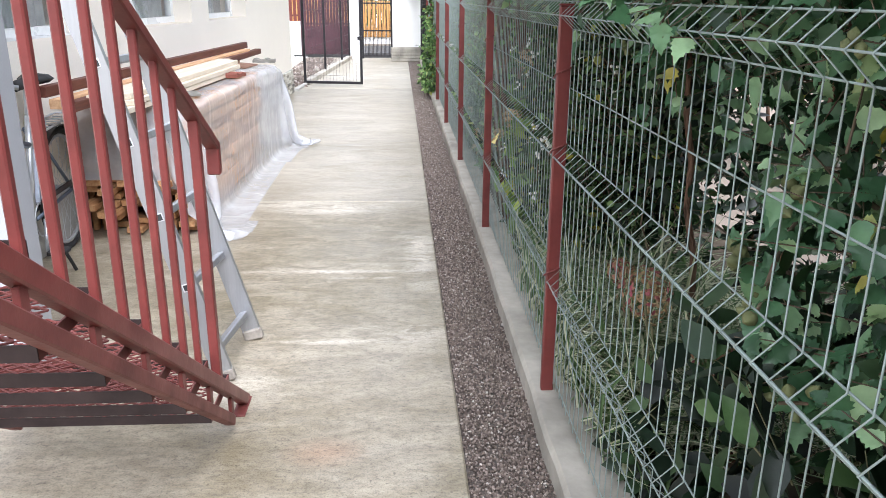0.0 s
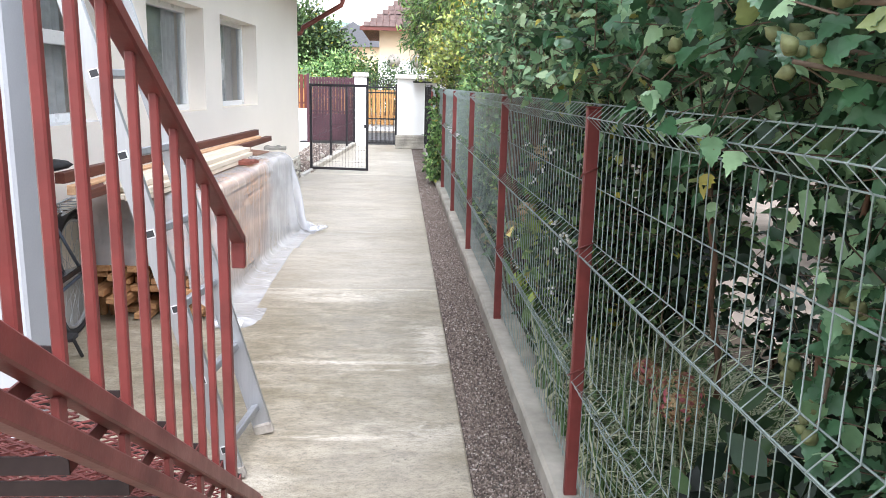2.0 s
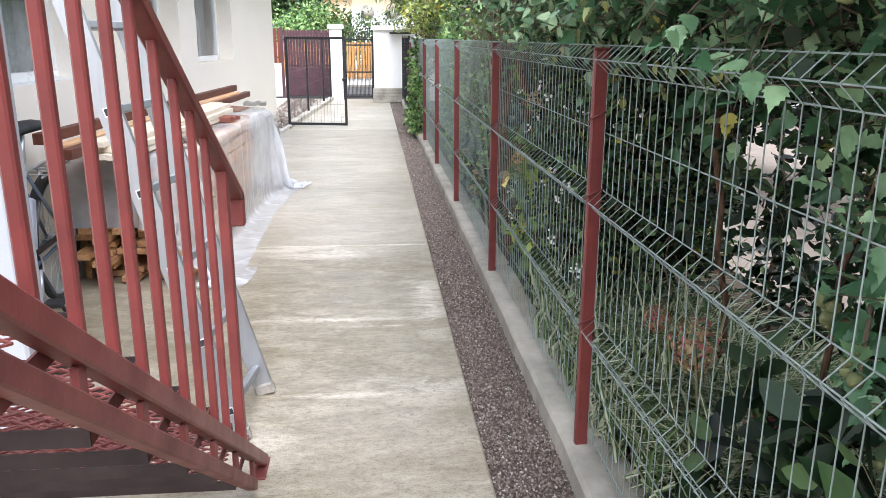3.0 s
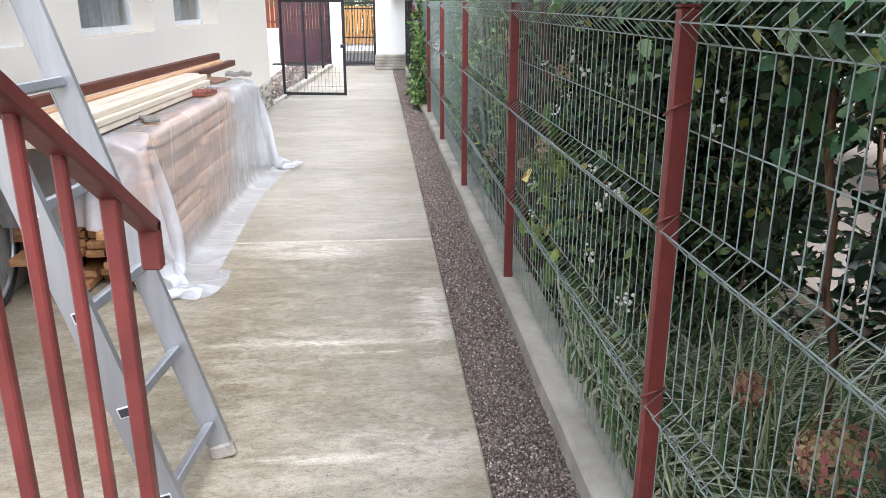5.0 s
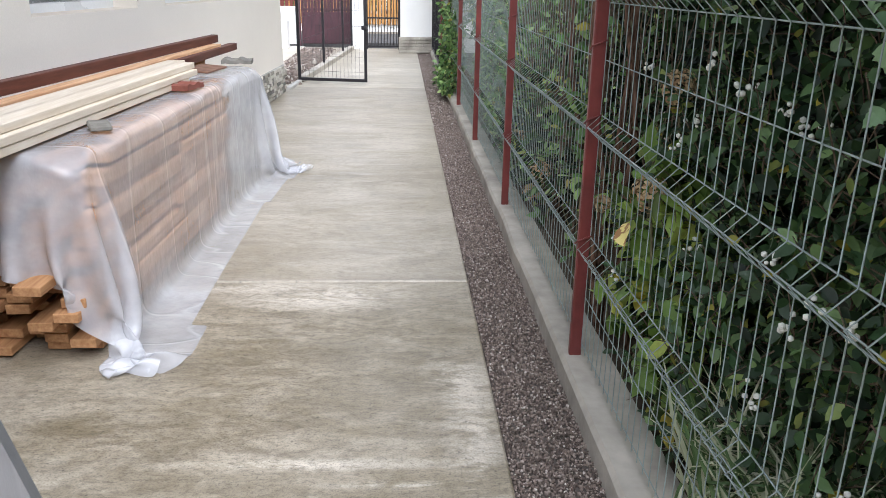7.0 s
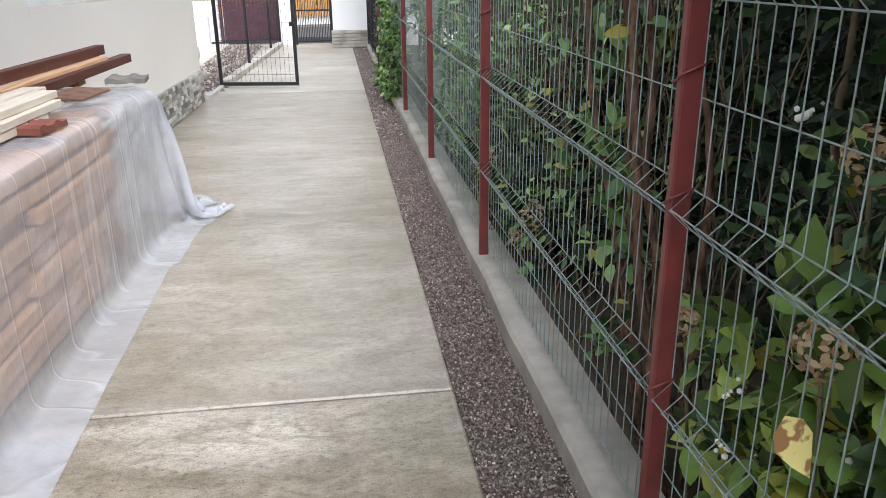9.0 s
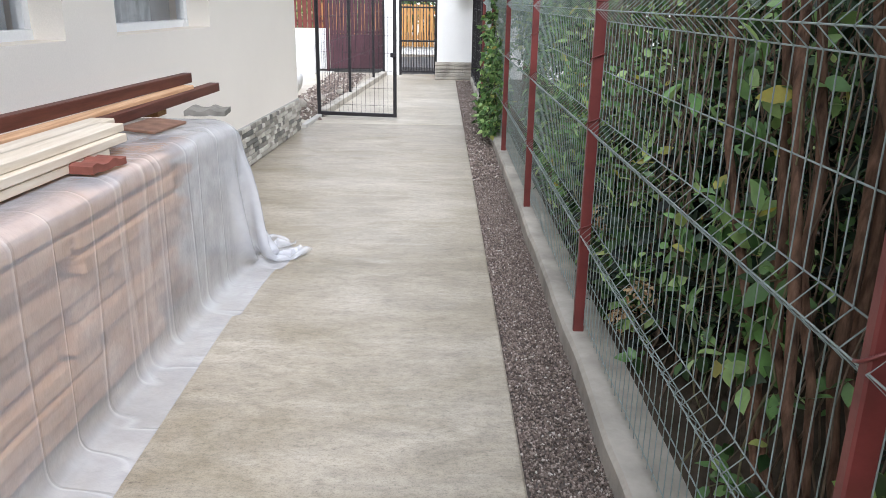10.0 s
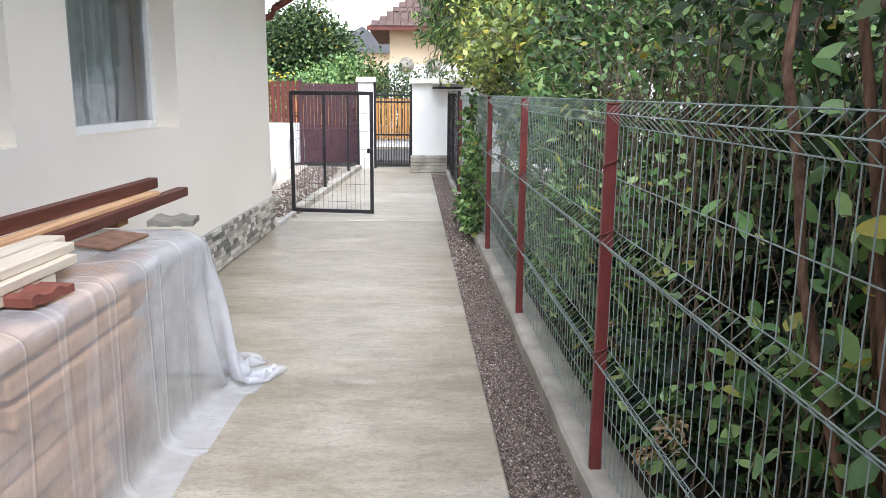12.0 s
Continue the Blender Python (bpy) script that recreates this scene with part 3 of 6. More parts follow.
sm.color(sm.mix(sc, sm.ramp(sm.noise(40, 4), [(0.3, 0.7), (0.7, 1.1)]), 0.6, "MULTIPLY"))
sm.bump(sm.noise(50, 4), 0.5, 0.006)
STONE = sm.m
plinth = structure("plinth", Geo().box((0.001, wl_y(3.0), 0.0), (0.012, -0.001, 0.34), 0, HM), POUR, "low strip of split stone mosaic at the house foot")
rng = random.Random(8)
blocks = []
for w in (0.07, 0.10, 0.13, 0.17):
    for dp in (0.012, 0.02):
        blocks.append((w, Geo().box((0, 0, 0), (dp, w - 0.006, 0.036), 0.004).mesh("stone")))
for row in range(8):
    y = -rng.uniform(0.0, 0.1)
    while y > wl_y(8.4):
        w, me = rng.choice(blocks)
        st = part("stone", me, STONE, plinth)
        st.matrix_basis = HM @ pose(0.0125, min(y, 0) - w, 0.008 + 0.0412 * row)
        y -= w

# ---- lumber stack, sheet and boards ----
stack = thing("lumber_stack", "stack of orange sawn lumber beside the house wall", "lumber", (-1.5, 6.2, 0))
rng = random.Random(3)
HB = Matrix.Translation((-1.29, 4.55, 0)) @ Matrix.Rotation(-0.03, 4, "Z")
for row in range(17):
    for col in range(6):
        if (rng.random() < 0.07 and row > 1) or (col == 5 and row > 10):
            continue
        w, h = rng.uniform(0.085, 0.10), 0.036
        x = -0.60 + 0.104 * col + rng.uniform(-0.01, 0.01) + (0.01 if row % 2 else 0)
        y0 = rng.uniform(-0.06, 0.12) + (0.1 if row < 2 else 0) + (0.05 * (rng.random() < 0.3))
        y0 -= 0.20 * rng.random() ** 2 if row < 9 else 0.0
        z = 0.012 + 0.043 * row
        m = HB @ pose(x, y0, z, 0, rng.uniform(-1.5, 1.5), rng.uniform(-1.2, 1.2))
        ob = part("board", Geo().box((0, 0, 0), (w, rng.uniform(2.35, 2.55) if col < 5 else rng.uniform(0.2, 0.3), h), 0.003, m), LUMBER, stack)
        ob.location = -stack.location
TAN = wood_material("tan_sawn_offcut", (0.56, 0.31, 0.165), (0.80, 0.52, 0.31), 0.75)
off = thing("offcut_stack", "rows of tan sawn offcuts stacked along the lumber", "lumber", (-1.2, 6.2, 0))
for row in range(9):
    y = 0.24 + rng.uniform(0, 0.15)
    while y < 1.75 + 0.12 * (row % 3):
        l = min(rng.uniform(0.8, 1.9), 2.15 - y)
        z = 0.015 + 0.081 * row
        m = HB @ pose(-0.065 + rng.uniform(-0.05, 0.02), y, z, 0, rng.uniform(-1, 1), rng.uniform(-0.6, 0.6))
        ob = part("offcut", Geo().box((-0.02, 0, 0), (0.07, l - 0.03, rng.uniform(0.05, 0.076)), 0.005, m), TAN, off)
        ob.location = -off.location
        y += l + (0.0 if rng.random() < 0.7 else 0.05)
for x, z0 in ((-1.92, 0.0), (-1.86, 0.0)):
    solo("wooden_stake", Geo().box((x, 4.66, z0), (x + 0.035, 4.70, 0.42), 0.004), LUMBER, "short upright wooden stake beside the lumber", "stake", "stakes")

pm = Mat("translucent_plastic_sheet", 0.20, 0, 0.9)
pm.color(pm.ramp(pm.noise(3, 3), [(0.3, (0.62, 0.64, 0.68)), (0.7, (0.80, 0.82, 0.85))]))
crease = pm.ramp(pm.noise(3.0, 1, (0.5, 1.5, 0.10), 0.4), [(0.475, 0.0), (0.499, 1.0), (0.501, 1.0), (0.525, 0.0)])
rumple = pm.noise(9, 5, (1, 1, 0.6), 0.65)
pm.bump(pm.mix(crease, rumple, 0.7), 0.7, 0.02)
ptl = pm.n.new("ShaderNodeBsdfTranslucent")
ptl.inputs[0].default_value = (0.9, 0.9, 0.92, 1)
px1 = pm.n.new("ShaderNodeMixShader")
px1.inputs[0].default_value = 0.22
pm.l.new(pm.p.outputs[0], px1.inputs[1])
pm.l.new(ptl.outputs[0], px1.inputs[2])
ptr = pm.n.new("ShaderNodeBsdfTransparent")
px2 = pm.n.new("ShaderNodeMixShader")
haze = pm.ramp(pm.noise(2.2, 5, (1, 1, 1.2), 0.62), [(0.30, 0.36), (0.55, 0.50), (0.72, 0.70)])
pm.l.new(pm.mix(haze, (0.8, 0.8, 0.8), pm.mix(crease, (0.35, 0.35, 0.35), 1.0, "MULTIPLY")), px2.inputs[0])
pm.l.new(ptr.outputs[0], px2.inputs[1])
pm.l.new(px1.outputs[0], px2.inputs[2])
pm.l.new(px2.outputs[0], pm.n["Material Output"].inputs["Surface"])
SHEET = pm.m


def drape(seed=5):
    """A film that falls over the stack: points pulled down, held apart by its threads, kept off stack and floor."""
    gap, near, far, top = 0.034, 4.50, 7.42, 0.775
    y0, y1, b0, b1 = 4.10, 8.28, -1.93, -0.26
    na, nb = int((y1 - y0) / gap) + 1, int((b1 - b0) / gap) + 1
    rng = np.random.default_rng(seed)
    along, across = np.meshgrid(np.linspace(y0, y1, na), np.linspace(b0, b1, nb), indexing="ij")

    def edge(y):
        return -1.215 + 0.03 * (y - 5.2) + 0.05 * np.clip((y - 6.7) / 0.8, 0, 1)

    # laid loosely: flat on top, hanging at the front and at both ends
    yy = 5.9 + 0.985 * (along - 5.9)
    over = np.maximum(across - edge(yy), 0)
    end = np.maximum(near - yy, 0) + np.maximum(yy - far, 0)
    xx = np.minimum(across, edge(yy)) + 0.16 * np.minimum(over, 0.78) + np.maximum(over - 0.78, 0)
    yy = np.clip(yy, near, far) + np.where(yy < near, -0.25, 0.45) * np.minimum(end, 0.78)
    xx += np.where(along > far, 0.35 * end * np.minimum(over, 0.6), 0)
    zz = np.maximum(top + 0.012 - np.hypot(over, end), 0.01) + 0.02 * rng.random(along.shape)
    x = np.stack([xx, yy, zz], -1).reshape(-1, 3)

    threads = []
    for da, db, k in ((1, 0, 1.0), (0, 1, 1.0), (1, 1, 0.5), (1, -1, 0.5), (2, 0, 0.10), (0, 2, 0.10)):
        i, j = np.meshgrid(np.arange(0, na - da), np.arange(max(0, -db), nb - max(0, db)), indexing="ij")
        key = i // da if da else j // db
        for half in (0, 1):
            m = key % 2 == half
            threads.append(((i * nb + j)[m], ((i + da) * nb + j + db)[m], math.hypot(da, db) * gap, k))
    v, dt = np.zeros_like(x), 1 / 60
    for _ in range(230):
        v[:, 2] -= 9.81 * dt
        v *= 0.965
        old = x.copy()
        x = x + v * dt
        for _ in range(7):
            for p, q, rest, k in threads:
                d = x[q] - x[p]
                ln = np.sqrt((d * d).sum(1)) + 1e-9
                c = (0.5 * k * (ln - rest) / ln)[:, None] * d
                x[p] += c
                x[q] -= c
            deep = np.stack([edge(x[:, 1]) - x[:, 0], x[:, 1] - near, far - x[:, 1], top - x[:, 2]], 1)
            inside, least = (deep > 0).all(1), np.argmin(deep, 1)
            for a, (axis, way) in enumerate(((0, 1), (1, -1), (1, 1), (2, 1))):
                m = inside & (least == a)
                x[m, axis] += way * deep[m, a]
            x[:, 2] = np.maximum(x[:, 2], 0.006)
        grip = (x[:, 2] < top + 0.004) & (x[:, 0] < edge(x[:, 1]) - 0.02) & (x[:, 1] > near + 0.02) & (x[:, 1] < far - 0.02)
        x[grip, :2] = old[grip, :2]
        low = x[:, 2] < 0.0075
        x[low, :2] = old[low, :2] + 0.25 * (x[low, :2] - old[low, :2])
        v = (x - old) / dt
        v *= np.minimum(1, 2.5 / np.maximum(np.sqrt((v * v).sum(1)), 1e-9))[:, None]
    # cut the far corner and the hem unevenly
    wave = np.array([0.03 * noise.noise((a * 2.3, 4, 1)) for a in along[:, 0]])[:, None]
    keep = (np.hypot(np.maximum(along - far, 0), np.maximum(across + 1.15, 0)) < 0.90 + wave) & (across < -0.35 + wave + 0.06 * np.clip((along - 6.4) / 0.9, 0, 1) + 0.06 * (along < 4.8))
    i, j = np.meshgrid(np.arange(na - 1), np.arange(nb - 1), indexing="ij")
    ok = keep[:-1, :-1] & keep[1:, :-1] & keep[:-1, 1:] & keep[1:, 1:]
    c = (i * nb + j)[ok]
    me = raw_mesh("film", x, np.stack([c, c + 1, c + nb + 1, c + nb], 1))
    me.polygons.foreach_set("use_smooth", [True] * len(me.polygons))
    return me


cover = solo("plastic_sheet", drape(), SHEET, "crumpled translucent plastic sheet draped over the lumber stack", "plastic sheet")
cover.modifiers.new("soften", "SUBSURF").levels = 2
cover.modifiers["soften"].render_levels = 2

rng = random.Random(5)


def long_board(name, p, q, w, h, material, label, category, group):
    ob = solo(name, Geo().bar(p, q, w, h, 0.003), material, label, category, group)
    return ob


for k, (dx, z, a, b) in enumerate([(-0.03, 0.80, 4.16, 6.45), (0.075, 0.80, 4.12, 6.32), (-0.02, 0.833, 4.2, 6.58), (0.085, 0.833, 4.22, 6.46), (-0.035, 0.866, 4.14, 6.62), (0.06, 0.866, 4.24, 6.50)]):
    long_board("pine_board", (-1.57 + dx, a, z + 0.001), (-1.57 + dx + 0.055 * (b - a), b, z + 0.001), 0.10, 0.031, PINE, "pale planed pine board lying on the sheet", "board", "pine boards")
long_board("brown_beam", (-1.815, 4.0, 0.915), (-1.56, 8.02, 0.91), 0.05, 0.055, BEAM, "long dark brown stained timber beam", "beam", "brown beams")
long_board("brown_beam", (-1.675, 3.95, 0.845), (-1.475, 8.25, 0.835), 0.06, 0.05, BEAM, "long dark brown stained timber beam", "beam", "brown beams")
long_board("raw_plank", (-1.75, 4.0, 0.855), (-1.525, 7.9, 0.855), 0.07, 0.05, TAN, "unpainted tan plank between two brown beams", "board", "")
for y in (4.9, 6.2, 7.4):
    x = -1.80 + 0.052 * (y - 4)
    solo("support_block", Geo().box((x - 0.06, y, 0.772), (x + 0.10, y + 0.12, 0.805), 0.003), LUMBER, "small wooden block under the beams", "block", "support blocks")
TILE = plain("weathered_grey_tile", (0.20, 0.19, 0.165), 0.85, 0, 0.3, 14, 0.4, 60)
TERRA = plain("terracotta_piece", (0.21, 0.07, 0.05), 0.85, 0, 0.3, 12, 0.4, 60)


def roof_tile(x, y, z, rz, material, label):
    g, verts, faces = Geo(), [], []
    n = 17
    for j in range(2):
        for i in range(n):
            u = i / (n - 1)
            verts.append((-0.10 + 0.2 * u, -0.09 + 0.18 * j, 0.026 + 0.009 * max(-0.3, math.sin(u * 12.5))))
    for j in range(2):
        for i in range(n):
            u = i / (n - 1)
            verts.append((-0.10 + 0.2 * u, -0.09 + 0.18 * j, 0.004 * max(0, math.sin(u * 12.5))))
    for i in range(n - 1):
        faces += [(i, i + 1, n + i + 1, n + i), (2 * n + i, 3 * n + i, 3 * n + i + 1, 2 * n + i + 1), (i, 2 * n + i, 2 * n + i + 1, i + 1), (n + i, n + i + 1, 3 * n + i + 1, 3 * n + i)]
    faces += [(0, n, 3 * n, 2 * n), (n - 1, 3 * n - 1, 4 * n - 1, 2 * n - 1)]
    g.add(verts, faces, pose(x, y, z, 0, 0, rz))
    return solo("roof_tile", g, material, label, "roof tile", "loose roof tiles")


roof_tile(-1.28, 7.42, 0.79, 6, TILE, "weathered grey ribbed roof tile on the sheet")
roof_tile(-1.325, 6.12, 0.785, 80, TERRA, "broken terracotta roof tile on the sheet")
solo("brown_panel", Geo().box((-0.09, -0.13, 0), (0.09, 0.13, 0.014), 0.004, pose(-1.40, 6.98, 0.79, 2, 3, -14)), plain("rusty_brown_board", (0.20, 0.11, 0.075), 0.8, 0, 0.3, 16, 0.3, 60), "short rusty brown board on the sheet", "board")
solo("grey_offcut", Geo().box((-0.04, -0.08, 0), (0.04, 0.08, 0.02), 0.006, pose(-1.32, 4.95, 0.785, 0, 0, 25)), TILE, "flat grey stone holding down the sheet", "stone")

# ---- bicycle ----
bike = thing("bicycle", "city bicycle with rear rack leaning on the house wall", "bicycle", (-1.93, 3.95, 0))
BX = -1.92
SILVER = plain("silver_paint", (0.55, 0.57, 0.60), 0.35, 0.6, 0.1, 10, 0.05, 90)
STEELBLUE = plain("blue_grey_paint", (0.12, 0.15, 0.20), 0.35, 0.3, 0.1, 10, 0.05, 90)


def torus(cx, cy, cz, big, small, n=48, k=8):
    g, verts, faces = Geo(), [], []
    for i in range(n):
        a = 2 * math.pi * i / n
        for j in range(k):
            b = 2 * math.pi * j / k
            r = big + small * math.cos(b)
            verts.append((cx + small * math.sin(b), cy + r * math.cos(a), cz + r * math.sin(a)))
    for i in range(n):
        for j in range(k):
            faces.append((i * k + j, i * k + (j + 1) % k, ((i + 1) % n) * k + (j + 1) % k, ((i + 1) % n) * k + j))
    return g.add(verts, faces, None, True)


for cy in (4.40, 3.36):
    wheel = sub("wheel", torus(BX, cy, 0.345, 0.325, 0.019), RUBBER, bike, "black tyre")
    part("rim", torus(BX, cy, 0.345, 0.298, 0.011), SILVER, wheel)
    part("hub", Geo().tube([(BX - 0.045, cy, 0.345), (BX + 0.045, cy, 0.345)], 0.022, 10), SILVER, wheel)
    for i in range(28):
        a = 2 * math.pi * i / 28
        part("spoke", Geo().tube([(BX + (0.03 if i % 2 else -0.03), cy + 0.02 * math.cos(a + 0.8), 0.345 + 0.02 * math.sin(a + 0.8)), (BX, cy + 0.295 * math.cos(a), 0.345 + 0.295 * math.sin(a))], 0.0013, 4), SILVER, wheel)
    g, verts, faces = Geo(), [], []
    for i in range(21):
        a = radians(15 + 165 * i / 20)
        for dx in (-0.028, 0.0, 0.028):
            r = 0.365 - abs(dx) * 0.35
            verts.append((BX + dx, cy + r * math.cos(a), 0.345 + r * math.sin(a)))
    faces = [(3 * i + j, 3 * i + j + 1, 3 * i + 4 + j, 3 * i + 3 + j) for i in range(20) for j in range(2)]
    sub("mudguard", g.add(verts, faces, None, True), BLACK, bike)
for nm, p, q, r, mt in (("seat_tube", (3.93, 0.30), (4.07, 0.80), 0.017, SILVER), ("down_tube", (3.93, 0.30), (3.45, 0.72), 0.02, STEELBLUE), ("top_tube", (4.03, 0.66), (3.47, 0.78), 0.016, STEELBLUE),
                        ("head_tube", (3.45, 0.70), (3.42, 0.86), 0.02, STEELBLUE), ("seat_post", (4.07, 0.80), (4.10, 0.93), 0.013, SILVER)):
    sub(nm, Geo().tube([(BX, p[0], p[1]), (BX, q[0], q[1])], r, 10), mt, bike)
for s in (-0.05, 0.05):
    sub("chain_stay", Geo().tube([(BX + s * 0.4, 3.93, 0.30), (BX + s, 4.40, 0.345)], 0.010, 8), STEELBLUE, bike)
    sub("seat_stay", Geo().tube([(BX + s * 0.4, 4.05, 0.74), (BX + s, 4.40, 0.345)], 0.009, 8), STEELBLUE, bike)
    sub("fork_blade", Geo().tube([(BX + s, 3.44, 0.70), (BX + s, 3.36, 0.345)], 0.012, 8), SILVER, bike)
rack = sub("rear_rack", Geo().tube([(BX - 0.06, 4.12, 0.72), (BX - 0.06, 4.60, 0.74), (BX + 0.06, 4.60, 0.74), (BX + 0.06, 4.12, 0.72)], 0.006, 6), SILVER, bike)
for k in range(5):
    part("rack_bar", Geo().tube([(BX - 0.06, 4.2 + 0.09 * k, 0.724), (BX + 0.06, 4.2 + 0.09 * k, 0.724)], 0.004, 6), SILVER, rack)
for s in (-0.06, 0.06):
    part("rack_leg", Geo().tube([(BX + s, 4.45, 0.73), (BX + s, 4.40, 0.36)], 0.005, 6), SILVER, rack)
g, verts, faces = Geo(), [], []
for i in range(9):
    t = i / 8
    w = 0.018 + 0.075 * t ** 1.6
    y = 3.98 + 0.27 * t
    for a in range(8):
        b = 2 * math.pi * a / 8
        verts.append((BX + w * math.cos(b), y, 0.955 + 0.012 * t + 0.028 * math.sin(b)))
faces = [(8 * i + a, 8 * i + (a + 1) % 8, 8 * i + 8 + (a + 1) % 8, 8 * i + 8 + a) for i in range(8) for a in range(8)] + [tuple(range(8)), tuple(range(64, 72))]
sub("saddle", g.add(verts, faces, None, True), RUBBER, bike, "black padded saddle")
for s in (-0.03, 0.03):
    sub("saddle_spring", torus(BX + s, 4.2, 0.915, 0.012, 0.005, 12, 6), SILVER, bike)
crank = sub("crank", Geo().tube([(BX + 0.06, 3.93, 0.30), (BX + 0.075, 3.86, 0.15)], 0.010, 8), SILVER, bike)
part("pedal", Geo().box((BX + 0.08, 3.82, 0.135), (BX + 0.17, 3.91, 0.16), 0.005), RUBBER, crank)
sub("chainring", torus(BX + 0.045, 3.93, 0.30, 0.085, 0.004, 36, 6), SILVER, bike)
sub("chain_guard", Geo().box((BX + 0.05, 3.93, 0.37), (BX + 0.058, 4.38, 0.40), 0.003), BLACK, bike)
sub("battery_case", Geo().bar((BX, 4.0, 0.36), (BX, 4.07, 0.63), 0.055, 0.07, 0.012), plain("pale_blue_silver_case", (0.50, 0.54, 0.64), 0.4, 0.2, 0.1, 10, 0.05, 90), bike, "pale blue battery case")
sub("kickstand", Geo().tube([(BX + 0.04, 3.98, 0.29), (BX + 0.16, 3.97, 0.008)], 0.009, 8), RUBBER, bike)
sub("handlebar", Geo().tube([(BX - 0.26, 3.55, 1.0), (BX - 0.1, 3.44, 1.02), (BX, 3.41, 1.0), (BX + 0.1, 3.44, 1.02), (BX + 0.2, 3.5, 1.0)], 0.011, 8), SILVER, bike)
sub("stem", Geo().tube([(BX, 3.42, 0.86), (BX, 3.41, 1.0)], 0.012, 8), SILVER, bike)
bike.location = (-1.895, 3.87, 0)
bike.rotation_euler = (0, 0, radians(4))

# ---- plants ----
BARK = plain("brown_peeling_bark", (0.15, 0.085, 0.056), 0.85, 0, 0.7, 26, 1.0, 60, 0.3, (2, 2, 0.35))
TWIG = plain("thin_brown_twig", (0.16, 0.115, 0.08), 0.8, 0, 0.3, 20, 0.2, 80)
GREENSTEM = plain("green_brown_stem", (0.16, 0.15, 0.08), 0.7, 0, 0.3, 20, 0.2, 80)
HIBISCUS_LEAF = leaf_material("hibiscus_leaf", (0.03, 0.09, 0.05), (0.095, 0.23, 0.14), (0.30, 0.46, 0.32), 0.01, 0.36, 0.28)
# Near-black: deep shade behind the fence is put into this leaf colour.
SHADE_LEAF = leaf_material("shade_dark_leaf", (0.007, 0.022, 0.013), (0.017, 0.045, 0.024), (0.07, 0.14, 0.06), -0.04, 0.5, 0.2)
MID_LEAF = leaf_material("mid_green_leaf", (0.045, 0.13, 0.045), (0.16, 0.33, 0.125), (0.34, 0.52, 0.24), 0.012, 0.42, 0.3)
# Canopy shade is put into the next two leaf colours.
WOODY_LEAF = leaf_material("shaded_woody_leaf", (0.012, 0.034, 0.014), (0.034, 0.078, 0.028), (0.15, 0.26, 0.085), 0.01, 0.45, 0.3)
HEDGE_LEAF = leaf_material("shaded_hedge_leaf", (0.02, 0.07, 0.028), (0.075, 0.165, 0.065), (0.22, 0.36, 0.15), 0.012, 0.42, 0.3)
LIGHT_LEAF = leaf_material("yellow_green_leaf", (0.12, 0.20, 0.06), (0.27, 0.36, 0.11), (0.44, 0.50, 0.17), 0.05, 0.5, 0.35)
PEACH_LEAF = leaf_material("peach_leaf", (0.055, 0.135, 0.048), (0.12, 0.235, 0.08), (0.21, 0.33, 0.12), 0.02, 0.45, 0.3)
TREE_LEAF = leaf_material("far_tree_leaf", (0.036, 0.078, 0.036), (0.066, 0.126, 0.054), (0.108, 0.180, 0.072), 0.01, 0.6, 0.25)
# Lighter copy of the hibiscus leaf, sunlight on the farther shrub put into colour.
LIT_HIBISCUS = leaf_material("lit_hibiscus_leaf", (0.05, 0.14, 0.085), (0.17, 0.32, 0.20), (0.36, 0.51, 0.36), 0.01, 0.42, 0.32)
SNOWBERRY_LEAF = leaf_material("snowberry_leaf", (0.018, 0.055, 0.03), (0.055, 0.12, 0.06), (0.15, 0.25, 0.11), 0.01, 0.45, 0.28)
BERRY = plain("white_berry", (0.82, 0.82, 0.76), 0.45, 0, 0.06, 30, 0, 60)
BUD = plain("olive_seed_bud", (0.15, 0.165, 0.07), 0.65, 0, 0.35, 30, 0.3, 120)
BUD_PINK = plain("withered_pink_bud", (0.16, 0.115, 0.08), 0.75, 0, 0.3, 30, 0.3, 120)

OVATE = (np.array([(0, 0, 0), (0.22, 0.22, 0.03), (0.5, 0.27, 0.04), (0.8, 0.14, 0.02), (1, 0, -0.06), (0.8, -0.14, 0.02), (0.5, -0.27, 0.04), (0.22, -0.22, 0.03), (0.35, 0, -0.02), (0.68, 0, -0.03)], float),
         [(0, 8, 1), (1, 8, 2), (2, 8, 9), (2, 9, 3), (3, 9, 4), (0, 7, 8), (7, 6, 8), (6, 9, 8), (6, 5, 9), (5, 4, 9)])
